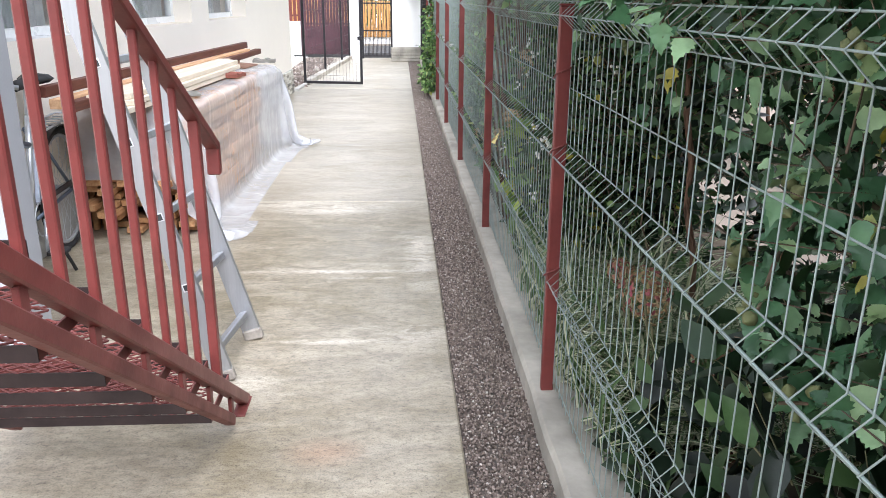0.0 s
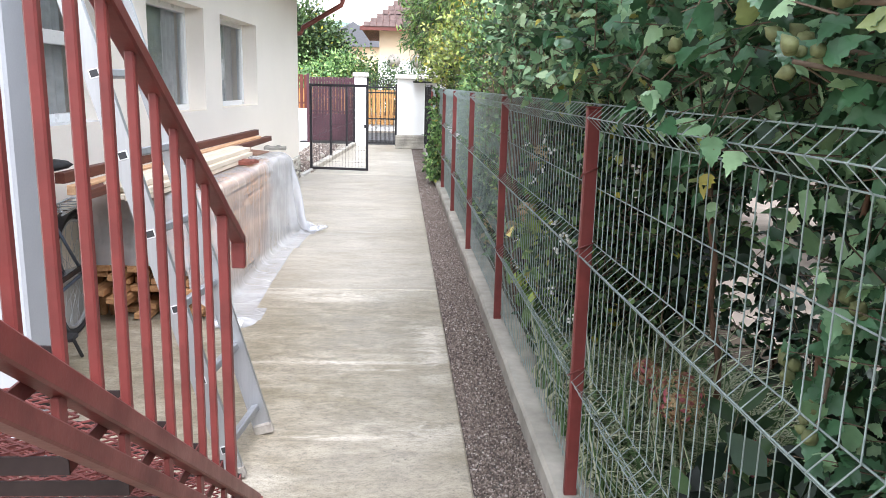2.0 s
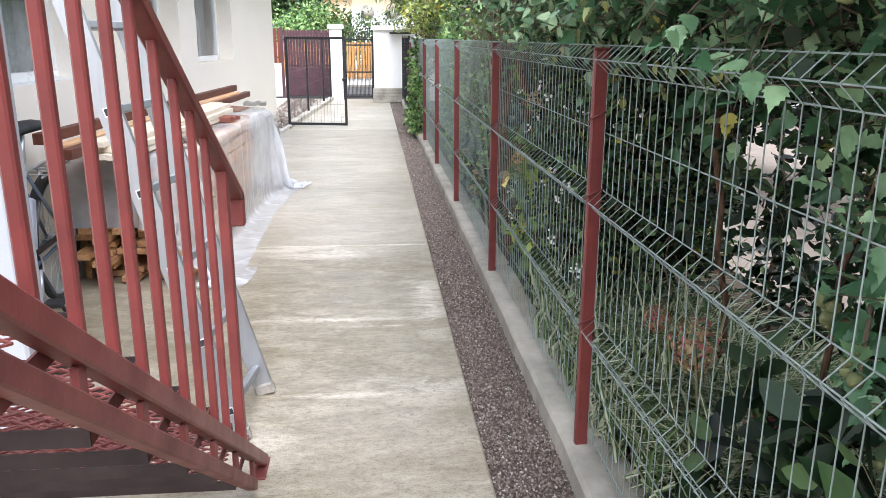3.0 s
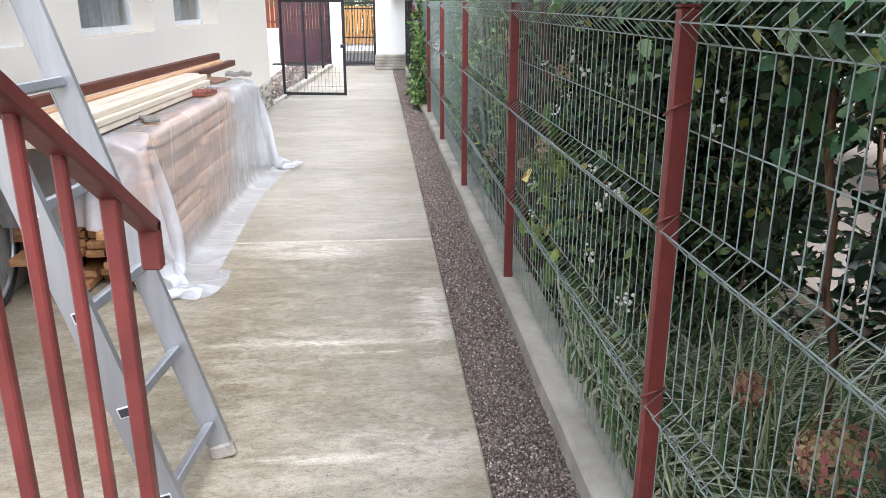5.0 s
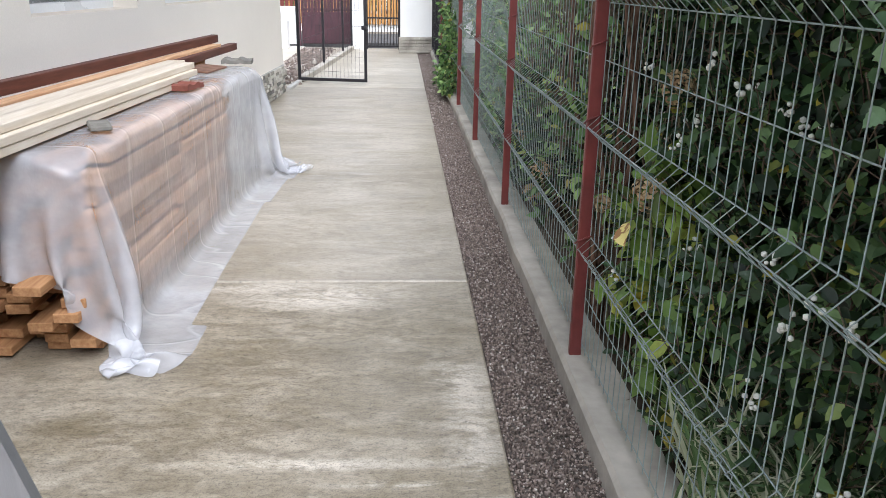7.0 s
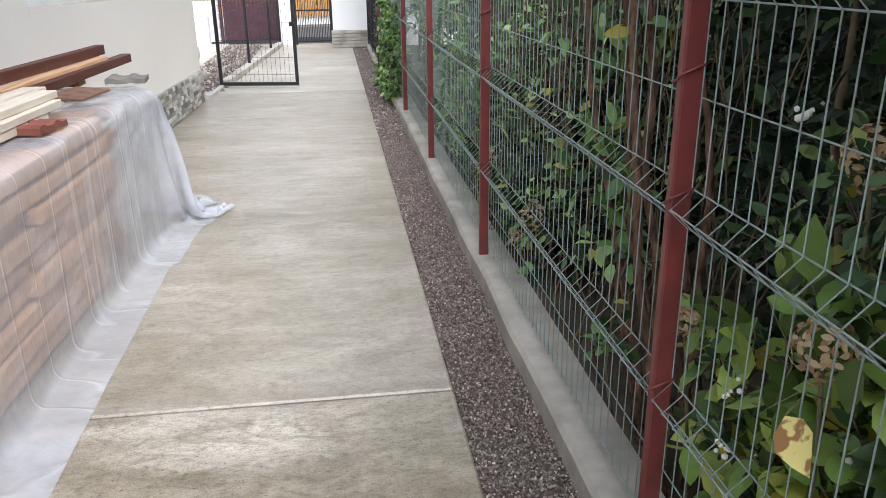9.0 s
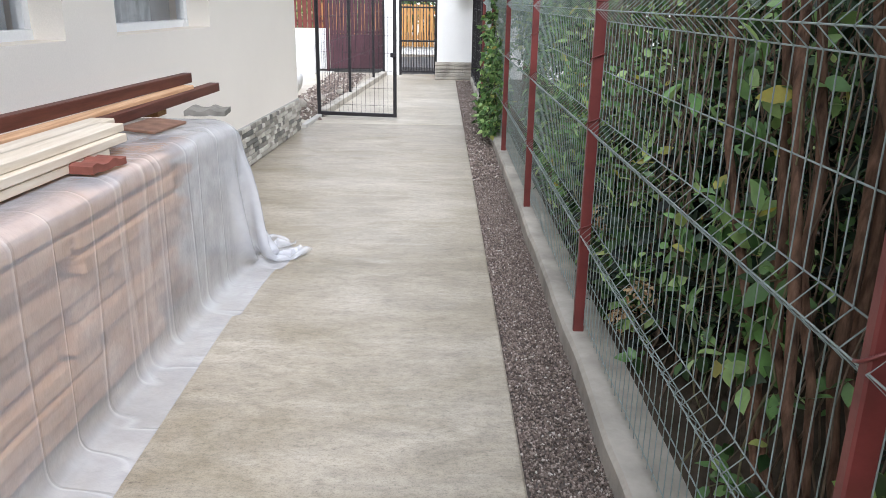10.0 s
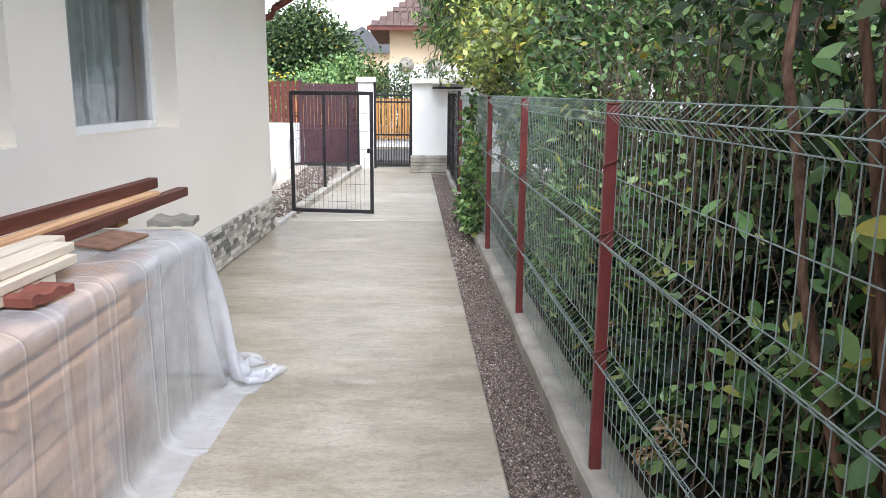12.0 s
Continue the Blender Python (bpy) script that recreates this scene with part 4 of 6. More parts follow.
LOBED = (np.array([(0, 0, 0), (0.06, 0.17, 0.05), (0.20, 0.36, 0.03), (0.27, 0.30, 0.05), (0.36, 0.38, -0.02), (0.42, 0.27, 0.04), (0.55, 0.27, 0.0), (0.62, 0.19, 0.03), (0.74, 0.18, -0.02), (0.80, 0.10, 0.0), (1, 0, -0.16),
                   (0.80, -0.10, 0.0), (0.74, -0.18, -0.02), (0.62, -0.19, 0.03), (0.55, -0.27, 0.0), (0.42, -0.27, 0.04), (0.36, -0.38, -0.02), (0.27, -0.30, 0.05), (0.20, -0.36, 0.03), (0.06, -0.17, 0.05), (0.28, 0, -0.05), (0.62, 0, -0.06)], float),
         [(0, 20, 1), (1, 20, 2), (2, 20, 3), (3, 20, 4), (4, 20, 5), (5, 20, 21), (5, 21, 6), (6, 21, 7), (7, 21, 8), (8, 21, 9), (9, 21, 10), (0, 19, 20), (19, 18, 20), (18, 17, 20), (17, 16, 20), (16, 15, 20), (15, 21, 20), (15, 14, 21), (14, 13, 21), (13, 12, 21), (12, 11, 21), (11, 10, 21)])
LANCE = (np.array([(0, 0, 0), (0.3, 0.10, 0.01), (0.65, 0.09, -0.03), (1, 0, -0.16), (0.65, -0.09, -0.03), (0.3, -0.10, 0.01), (0.5, 0, -0.03)], float), [(0, 6, 1), (1, 6, 2), (2, 6, 3), (0, 5, 6), (5, 4, 6), (4, 3, 6)])
CLUMP = (np.array([(0, 0, 0), (0.5, 0.3, 0.1), (1, 0, -0.05), (0.5, -0.3, 0.1)], float), [(0, 2, 1), (0, 3, 2)])


def unit(a):
    return a / np.maximum(np.linalg.norm(a, axis=-1, keepdims=True), 1e-9)


def leaves_mesh(shape, pos, axis, normal, size):
    """Leaves of one shape at many places, as one mesh."""
    lv, lf = shape
    lf = np.array(lf)
    a = unit(axis)
    b = unit(np.cross(normal, a))
    n = np.cross(a, b)
    v = pos[:, None] + size[:, None, None] * (lv[None, :, :1] * a[:, None] + lv[None, :, 1:2] * b[:, None] + lv[None, :, 2:] * n[:, None])
    f = (lf[None] + len(lv) * np.arange(len(pos))[:, None, None]).reshape(-1, 3)
    return raw_mesh("leaves", v.reshape(-1, 3), f)


def tubes_mesh(starts, ends, r0, r1):
    """Many thin tapered three-sided twigs as one mesh."""
    d = unit(ends - starts)
    s = unit(np.cross(d, np.array([0.31, 0.77, 0.56])))
    t = np.cross(d, s)
    rings = []
    for p, r in ((starts, r0), (ends, r1)):
        for k in range(3):
            a = 2 * math.pi * k / 3
            rings.append(p + (math.cos(a) * s + math.sin(a) * t) * np.reshape(r, (-1, 1)))
    v = np.stack(rings, 1).reshape(-1, 3)
    f = np.array([(0, 1, 4, 3), (1, 2, 5, 4), (2, 0, 3, 5)])
    f = (f[None] + 6 * np.arange(len(starts))[:, None, None]).reshape(-1, 4)
    return raw_mesh("twigs", v, f)


def balls_mesh(pos, size, stretch=1.0, axis=None):
    """Small round berries or buds as one mesh."""
    bm = bmesh.new()
    bmesh.ops.create_icosphere(bm, subdivisions=1, radius=1)
    v0 = np.array([v.co for v in bm.verts])
    f0 = np.array([[v.index for v in f.verts] for f in bm.faces])
    bm.free()
    v0 = v0 * np.array([1, 1, stretch])
    v = pos[:, None] + size[:, None, None] * v0[None]
    f = (f0[None] + len(v0) * np.arange(len(pos))[:, None, None]).reshape(-1, 3)
    me = raw_mesh("berries", v.reshape(-1, 3), f)
    me.polygons.foreach_set("use_smooth", [True] * len(me.polygons))
    return me


def in_blobs(rng, blobs, n, shell=0.5):
    """Random places in rounded volumes, denser near their outside, and the way out."""
    vol = np.array([b[3] * b[4] * b[5] for b in blobs])
    pick = rng.choice(len(blobs), n, p=vol / vol.sum())
    bl = np.array(blobs)[pick]
    d = unit(rng.normal(size=(n, 3)))
    r = rng.uniform(0, 1, n) ** (1 / 3 if shell < 0.3 else 0.22)
    return bl[:, :3] + bl[:, 3:] * d * r[:, None], unit(d / bl[:, 3:])


def shrub(name, label, category, blobs, twigs, per, shape, size, leaf, seed, roots=(), stem=TWIG, stem_r=0.011, twig_len=(0.12, 0.34), droop=0.2, keep=None, group="garden shrubs", buds=None, lean=0.0):
    rng = np.random.default_rng(seed)
    p, out = in_blobs(rng, blobs, twigs)
    dirs = unit(out * 0.7 + np.array([-0.12, 0, 0.45]) + 0.6 * rng.normal(size=(twigs, 3)))
    ln = rng.uniform(*twig_len, twigs)
    q = p + dirs * ln[:, None]
    if keep is not None:
        ok = np.array([keep(*a) and keep(*b) for a, b in zip(p, q)])
        p, q, dirs, ln = p[ok], q[ok], dirs[ok], ln[ok]
    q[:, 2] = np.maximum(q[:, 2], 0.06)
    ob = thing(name, label, category, (float(np.mean(p[:, 0])), float(np.mean(p[:, 1])), 0.0), group)
    n = len(p) * per
    k = np.repeat(np.arange(len(p)), per)
    t = np.tile(np.linspace(0.15, 1.0, per), len(p)) + rng.uniform(-0.06, 0.06, n)
    pos = p[k] + (q - p)[k] * t[:, None]
    axis = unit(dirs[k] * 0.5 + unit(rng.normal(size=(n, 3))) * 0.9 + np.array([-0.15, 0, -droop]))
    nrm = unit(np.array([-0.4, -0.3, 0.75]) + 0.6 * rng.normal(size=(n, 3)))
    s = rng.uniform(size[0], size[1], n)
    if keep is not None:
        ok = np.array([keep(*a) for a in pos + axis * s[:, None]])
        pos, axis, nrm, s = pos[ok], axis[ok], nrm[ok], s[ok]
    tagged(sub("foliage", leaves_mesh(shape, pos, axis, nrm, s), leaf, ob), kind="stuff")
    tagged(sub("twig_mass", tubes_mesh(p, q, np.full(len(p), 0.0028), np.full(len(p), 0.0012)), stem, ob), kind="stuff")
    r = random.Random(seed)
    for x, y, top in roots:
        pts = [(x, y, 0.0)]
        steps = 12
        for i in range(1, steps + 1):
            x += r.uniform(-0.034, 0.036)
            y += r.uniform(-0.04, 0.04) + lean
            pts.append((x, y, top * i / steps))
        sub("stem", Geo().tube(pts, [stem_r * (1 - 0.55 * i / steps) * r.uniform(0.78, 1.2) for i in range(steps + 1)], 8), BARK if stem_r > 0.012 else stem, ob)
    if buds:
        count, bs, mats = buds
        for bmat, share in mats:
            m = int(count * share)
            at = q[rng.integers(0, len(q), m)]
            at = np.repeat(at, 3, 0) + rng.normal(size=(3 * m, 3)) * bs * 1.3
            tagged(sub("bud_mass", balls_mesh(at, rng.uniform(0.75, 1.15, 3 * m) * bs, 1.35), bmat, ob), kind="stuff")
    return ob


def behind(x, y, z):
    """Free of the wires below the fence's top."""
    return x > 0.545 or (z > 1.44 and x > 0.32 + 0.06 * (y < 1.9)) or (0.33 < x < 0.435 and z > 1.26 and y > 1.3)


def well_behind(x, y, z):
    return x > 0.535


# hibiscus along the near stretch, hanging over the fence
H1 = shrub("hibiscus_shrub", "tall hibiscus shrub with lobed leaves and olive seed buds", "shrub",
      [(1.05, 0.6, 1.35, 0.55, 0.9, 0.95), (1.1, 1.6, 1.75, 0.6, 0.8, 0.6), (0.95, 2.6, 1.8, 0.55, 0.7, 0.5), (0.75, 1.2, 1.85, 0.4, 0.9, 0.42), (0.54, 1.7, 1.60, 0.2, 1.1, 0.2), (0.41, 1.85, 1.42, 0.09, 0.5, 0.15), (0.41, 1.9, 1.5, 0.09, 0.5, 0.12)], 3500, 9, LOBED, (0.034, 0.07), HIBISCUS_LEAF, 11,
      [(1.0, 0.5, 1.9), (1.1, 0.8, 2.1), (1.15, 1.5, 2.1), (0.95, 1.9, 2.0), (1.0, 2.6, 2.0)], TWIG, 0.014, (0.15, 0.4), 0.35, behind, buds=(110, 0.010, [(BUD, 0.7), (BUD_PINK, 0.3)]))
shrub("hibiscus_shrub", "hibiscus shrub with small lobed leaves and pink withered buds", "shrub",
      [(0.95, 3.6, 1.8, 0.5, 0.8, 0.42), (0.95, 4.5, 1.85, 0.5, 0.7, 0.45), (1.2, 3.2, 2.1, 0.5, 0.9, 0.4), (0.55, 3.2, 1.6, 0.2, 1.2, 0.2), (0.42, 3.2, 1.44, 0.08, 0.8, 0.13)], 2100, 9, LOBED, (0.032, 0.06), LIT_HIBISCUS, 12,
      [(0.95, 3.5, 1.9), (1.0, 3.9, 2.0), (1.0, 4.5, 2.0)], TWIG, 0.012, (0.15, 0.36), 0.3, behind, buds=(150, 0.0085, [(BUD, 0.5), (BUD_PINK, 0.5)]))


def seed_bud(parent, at, way, r):
    """An egg-shaped bud with a pointed tip and a ring of sepals."""
    g, verts, faces = Geo(), [], []
    n, prof = 8, [(0.0, 0.25), (0.2, 0.75), (0.45, 1.0), (0.75, 0.85), (1.0, 0.45), (1.25, 0.08)]
    for h, w in prof:
        for a in range(n):
            t = 2 * math.pi * a / n
            verts.append((r * w * (1 + 0.08 * (a % 2)) * math.cos(t), r * w * (1 + 0.08 * (a % 2)) * math.sin(t), 2 * r * h))
    faces = [(n * i + a, n * i + (a + 1) % n, n * i + n + (a + 1) % n, n * i + n + a) for i in range(len(prof) - 1) for a in range(n)] + [tuple(range(n)), tuple(range(len(verts) - n, len(verts)))]
    m = Matrix.Translation(at) @ Vector(way).to_track_quat("Z", "Y").to_matrix().to_4x4()
    sub("seed_bud", g.add(verts, faces, m, True), BUD if r > 0.0085 else BUD_PINK, parent)


rb = random.Random(77)
for root, tip in (((0.85, 1.0, 1.42), (0.43, 1.06, 1.56)), ((0.9, 1.6, 1.45), (0.44, 1.86, 1.61)), ((0.85, 1.15, 1.35), (0.46, 1.20, 1.49)), ((0.85, 1.2, 1.0), (0.60, 1.22, 1.06)), ((0.85, 1.35, 0.75), (0.60, 1.33, 0.92)), ((0.9, 1.0, 0.7), (0.62, 1.15, 0.72)), ((0.8, 1.7, 1.5), (0.42, 1.55, 1.48)), ((0.8, 0.75, 1.4), (0.37, 0.92, 1.52)), ((0.8, 1.1, 1.3), (0.41, 1.08, 1.46)), ((0.9, 1.7, 1.5), (0.33, 1.75, 1.66)), ((0.9, 2.2, 1.55), (0.38, 2.3, 1.62)), ((0.8, 1.5, 0.95), (0.58, 1.2, 0.85)), ((0.9, 2.0, 1.75), (0.3, 2.05, 1.80))):
    root, tip = Vector(root), Vector(tip)
    mid = root.lerp(tip, 0.5) + Vector((0, 0, 0.05))
    sub("branch", Geo().tube([root, mid, tip], [0.006, 0.005, 0.0035], 7), TWIG, H1)
    for k in range(5):
        d = Vector((rb.uniform(-1, 0.4), rb.uniform(-1, 1), rb.uniform(-0.5, 0.9))).normalized()
        p = tip + d * 0.018 - (tip - mid).normalized() * rb.uniform(0, 0.05)
        seed_bud(H1, p, d, rb.choice((0.009, 0.011, 0.0125, 0.014)))
    rr = np.random.default_rng(int(tip.y * 100))
    t = rr.uniform(0.25, 1.0, 11)
    pos = np.array(root) + (np.array(tip) - np.array(root)) * t[:, None] + np.array([0, 0, 0.02])
    ways, faces_up, sizes = unit(rr.normal(size=(11, 3)) + np.array([-0.5, -0.2, -0.5])), unit(np.array([-0.4, -0.5, 0.7]) + 0.4 * rr.normal(size=(11, 3))), rr.uniform(0.045, 0.08, 11)
    for i in range(11):
        sub("leaf", leaves_mesh(LOBED, pos[i:i + 1], ways[i:i + 1], faces_up[i:i + 1], sizes[i:i + 1]), HIBISCUS_LEAF, H1)
# leaves behind and low, deep shade put into their near-black colour
shrub("hydrangea", "hydrangea with large shaded leaves and dried pink flower heads", "shrub",
      [(0.95, 1.05, 0.40, 0.40, 0.6, 0.40), (0.75, 1.75, 0.25, 0.16, 0.3, 0.22), (0.95, 0.2, 0.5, 0.4, 0.8, 0.5)], 430, 6, OVATE, (0.08, 0.15), SHADE_LEAF, 13, [(0.9, 1.2, 0.6), (0.8, 1.7, 0.4), (0.9, 0.5, 0.6)], GREENSTEM, 0.006, (0.08, 0.2), 0.2, well_behind)
shrub("privet_shrub", "dense shaded green shrub behind the fence", "shrub",
      [(1.75, 0.6, 1.2, 0.5, 1.2, 1.2), (1.15, 3.75, 0.9, 0.2, 0.35, 0.9), (1.6, 5.4, 1.2, 0.35, 0.6, 1.2), (2.3, 7.0, 0.9, 0.4, 0.9, 0.9), (1.9, 3.0, 0.3, 0.3, 0.5, 0.28), (1.2, 2.75, 1.12, 0.2, 0.45, 0.4), (1.3, 4.5, 0.7, 0.25, 0.5, 0.7), (1.25, 3.9, 0.6, 0.2, 0.6, 0.6)], 4800, 9, OVATE, (0.05, 0.09), SHADE_LEAF, 14, [(1.7, 0.5, 1.8), (1.7, 3.5, 1.6), (1.5, 5.0, 2.2)], TWIG, 0.013, (0.15, 0.36), 0.15, well_behind)
# snowberry
sb = shrub("snowberry_shrub", "snowberry shrub with small leaves and white berries", "shrub",
           [(0.98, 3.6, 0.85, 0.38, 0.7, 0.5), (0.82, 3.9, 0.5, 0.26, 0.6, 0.46), (0.78, 3.15, 1.05, 0.18, 0.35, 0.25), (0.72, 3.55, 0.55, 0.13, 0.5, 0.45)], 1150, 9, OVATE, (0.03, 0.055), SNOWBERRY_LEAF, 15, [(0.9, 3.4, 1.1), (1.0, 3.8, 1.2), (0.95, 3.0, 1.2), (0.85, 4.1, 0.9)], TWIG, 0.005, (0.12, 0.3), 0.2, well_behind)
rng = np.random.default_rng(16)
at = np.stack([rng.uniform(0.545, 0.66, 9), rng.uniform(2.7, 4.3, 9), rng.uniform(0.3, 1.0, 9)], 1)
at = np.concatenate([at, np.stack([rng.uniform(0.56, 0.8, 12), rng.uniform(2.8, 3.9, 12), rng.uniform(1.0, 1.2, 12)], 1)])
at = np.concatenate([at, np.array([(0.55, 3.16, 0.76), (0.55, 3.23, 0.57), (0.58, 3.74, 1.17), (0.55, 3.1, 0.82), (0.55, 3.25, 0.86), (0.58, 4.2, 1.12), (0.55, 4.26, 0.44)])])
at = np.repeat(at, 6, 0) + rng.normal(size=(6 * 28, 3)) * 0.011
at[:, 0] = np.maximum(at[:, 0], 0.53)
tagged(sub("berry_mass", balls_mesh(at, rng.uniform(0.0045, 0.008, len(at))), BERRY, sb), kind="stuff")


def flower_head(x, y, z, r, material, label, seed):
    """A dried hydrangea head: many small petals round a dome, on a stalk."""
    ob = thing("dried_flower", label, "flower", (x, y, z), "dried flower heads")
    rng = np.random.default_rng(seed)
    d = unit(rng.normal(size=(150, 3)) + np.array([0, 0, 0.5]))
    pos = np.array((x, y, z)) + d * r * rng.uniform(0.75, 1.05, (150, 1))
    sub("petals", leaves_mesh(OVATE, pos, unit(np.cross(d, rng.normal(size=(150, 3)))), d, rng.uniform(0.013, 0.023, 150)), material, ob)
    sub("stalk", Geo().tube([(x, y, z), (x + 0.03, y + 0.02, z - 0.15), (x + 0.08, y + 0.02, 0.01)], 0.004, 6), GREENSTEM, ob)
    return ob


def petal_material(name, a, b, c):
    m = Mat(name, 0.8, 0, 0.2)
    m.color(m.ramp(m.island(), [(0, a), (0.5, b), (1, c)]))
    return m.leafy(0.25, (1, 0.9, 0.8)).m


ROSE = petal_material("faded_pink_petal", (0.36, 0.10, 0.13), (0.36, 0.21, 0.13), (0.34, 0.30, 0.14))
STRAW = petal_material("dry_straw_petal", (0.36, 0.22, 0.12), (0.52, 0.38, 0.22), (0.62, 0.50, 0.32))
for x, y, z, r, mt, lb in ((0.64, 1.95, 0.61, 0.075, ROSE, "faded pink hydrangea head"), (0.70, 2.38, 0.52, 0.045, ROSE, "faded pink hydrangea head"), (0.72, 2.12, 0.50, 0.06, STRAW, "dried straw coloured hydrangea head"),
                         (0.72, 1.35, 0.26, 0.07, STRAW, "dried straw coloured hydrangea head"), (0.85, 1.95, 0.42, 0.07, ROSE, "faded pink hydrangea head"), (0.62, 6.05, 0.36, 0.06, STRAW, "dried straw coloured hydrangea head"),
                         (0.62, 6.75, 0.46, 0.055, STRAW, "dried straw coloured hydrangea head"), (0.60, 6.2, 0.20, 0.05, STRAW, "dried straw coloured hydrangea head"), (0.56, 4.02, 0.78, 0.055, STRAW, "dried straw coloured hydrangea head"), (0.55, 4.47, 0.62, 0.03, STRAW, "faded pink hydrangea head"), (0.63, 4.08, 1.07, 0.055, STRAW, "dried straw coloured hydrangea head")):
    flower_head(x, y, z, r, mt, lb, int(y * 100))


def blades(seed, n, boxes, h, w):
    """Arching grass blades: two strips each, so that cream and green stripe them."""
    rng = np.random.default_rng(seed)
    x0, x1, y0, y1 = boxes
    base = np.stack([rng.uniform(x0, x1, n), rng.uniform(y0, y1, n), np.full(n, 0.02)], 1)
    ang = rng.uniform(0, 2 * math.pi, n)
    lean = np.stack([np.cos(ang), np.sin(ang), np.zeros(n)], 1)
    side = np.stack([-np.sin(ang), np.cos(ang), np.zeros(n)], 1)
    ht, reach, wd = rng.uniform(*h, n), rng.uniform(0.2, 0.75, n), rng.uniform(*w, n)
    rows = []
    for i in range(6):
        t = i / 5
        c = base + lean * (reach * t ** 1.7)[:, None] + np.array([0, 0, 1.0]) * (ht * (t - 0.42 * t ** 3 * (reach > 0.25)))[:, None]
        c[:, 0] = 0.53 + np.abs(c[:, 0] - 0.53)
        ww = (wd * (1 - t ** 2.5) * 0.5 + 0.0004)[:, None]
        rows.append(np.stack([c - side * ww, c, c, c + side * ww], 1))
    v = np.stack(rows, 1)
    f = []
    for i in range(5):
        for s in (0, 2):
            f.append((4 * i + s, 4 * i + s + 1, 4 * i + 4 + s + 1, 4 * i + 4 + s))
    f = (np.array(f)[None] + 24 * np.arange(n)[:, None, None]).reshape(-1, 4)
    return raw_mesh("blades", v.reshape(-1, 3), f)


rm = Mat("variegated_grass_blade", 0.5, 0, 0.35)
rm.color(rm.ramp(rm.island(), [(0.0, (0.07, 0.13, 0.05)), (0.46, (0.15, 0.24, 0.10)), (0.54, (0.46, 0.50, 0.33)), (1.0, (0.78, 0.78, 0.62))]))
RIBBON = rm.leafy(0.3).m
rg = thing("ribbon_grass", "arching variegated ribbon grass with cream striped blades", "grass", (0.9, 3.0, 0.02))
tagged(sub("blades", blades(21, 1150, (0.545, 1.05, 2.42, 3.55), (0.28, 0.62), (0.011, 0.020)), RIBBON, rg), kind="stuff")
rg2 = thing("ribbon_grass", "low variegated ribbon grass growing through the wires", "grass", (0.7, 2.2, 0.02))
tagged(sub("blades", blades(22, 900, (0.56, 1.5, 1.9, 2.75), (0.24, 0.52), (0.010, 0.017)), RIBBON, rg2), kind="stuff")

# vine with pale leaves at a post
VINE_LEAF = leaf_material("bright_vine_leaf", (0.07, 0.16, 0.04), (0.20, 0.34, 0.09), (0.36, 0.46, 0.13), 0.03, 0.45, 0.35)
shrub("leafy_vine", "pale green vine with a yellow leaf beside the post", "vine", [(0.64, 4.08, 0.66, 0.08, 0.16, 0.24), (0.63, 4.34, 0.42, 0.06, 0.16, 0.26), (0.66, 3.95, 0.45, 0.09, 0.16, 0.26)], 120, 4, OVATE, (0.075, 0.135), VINE_LEAF, 23, [(0.60, 4.25, 1.0)], GREENSTEM, 0.004, (0.05, 0.12), 0.5, lambda x, y, z: x > 0.535)
yl = thing("yellow_leaf", "large yellow fading leaf with brown patches poking through the wires", "leaf", (0.46, 3.9, 0.69), "fading leaves")
ym = Mat("yellow_leaf_blade", 0.6, 0, 0.3)
ym.color(ym.mix((0.66, 0.56, 0.20), (0.24, 0.10, 0.035), ym.ramp(ym.noise(19, 3, (1, 1, 1), 0.6), [(0.53, 0.0), (0.58, 0.9)])))
sub("blade", leaves_mesh(OVATE, np.array([(0.475, 3.965, 0.705)]), np.array([(-0.25, -1.0, -0.25)]), np.array([(-0.75, -0.4, 0.5)]), np.array([0.115])), ym.m, yl)
sub("stalk", Geo().tube([(0.475, 3.965, 0.705), (0.53, 4.0, 0.72), (0.62, 4.05, 0.66)], 0.0018, 5), GREENSTEM, yl)
gl2 = thing("pale_leaf", "broad pale green leaf hanging beside the post", "leaf", (0.50, 4.36, 0.36), "fading leaves")
sub("blade", leaves_mesh(OVATE, np.array([(0.535, 4.34, 0.40)]), np.array([(-0.1, -0.2, -1.0)]), np.array([(-0.8, -0.6, 0.1)]), np.array([0.10])), VINE_LEAF, gl2)
sub("stalk", Geo().tube([(0.535, 4.34, 0.40), (0.56, 4.36, 0.43), (0.60, 4.36, 0.40)], 0.0018, 5), GREENSTEM, gl2)
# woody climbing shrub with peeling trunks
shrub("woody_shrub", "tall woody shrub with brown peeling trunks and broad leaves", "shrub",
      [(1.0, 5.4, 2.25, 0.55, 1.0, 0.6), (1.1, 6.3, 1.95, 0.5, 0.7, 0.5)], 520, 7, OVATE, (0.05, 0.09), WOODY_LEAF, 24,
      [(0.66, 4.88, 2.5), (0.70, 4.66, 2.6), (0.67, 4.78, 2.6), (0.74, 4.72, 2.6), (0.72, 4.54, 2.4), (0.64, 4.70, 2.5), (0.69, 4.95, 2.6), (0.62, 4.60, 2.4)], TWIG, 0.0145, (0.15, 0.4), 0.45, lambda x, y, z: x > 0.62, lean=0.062)
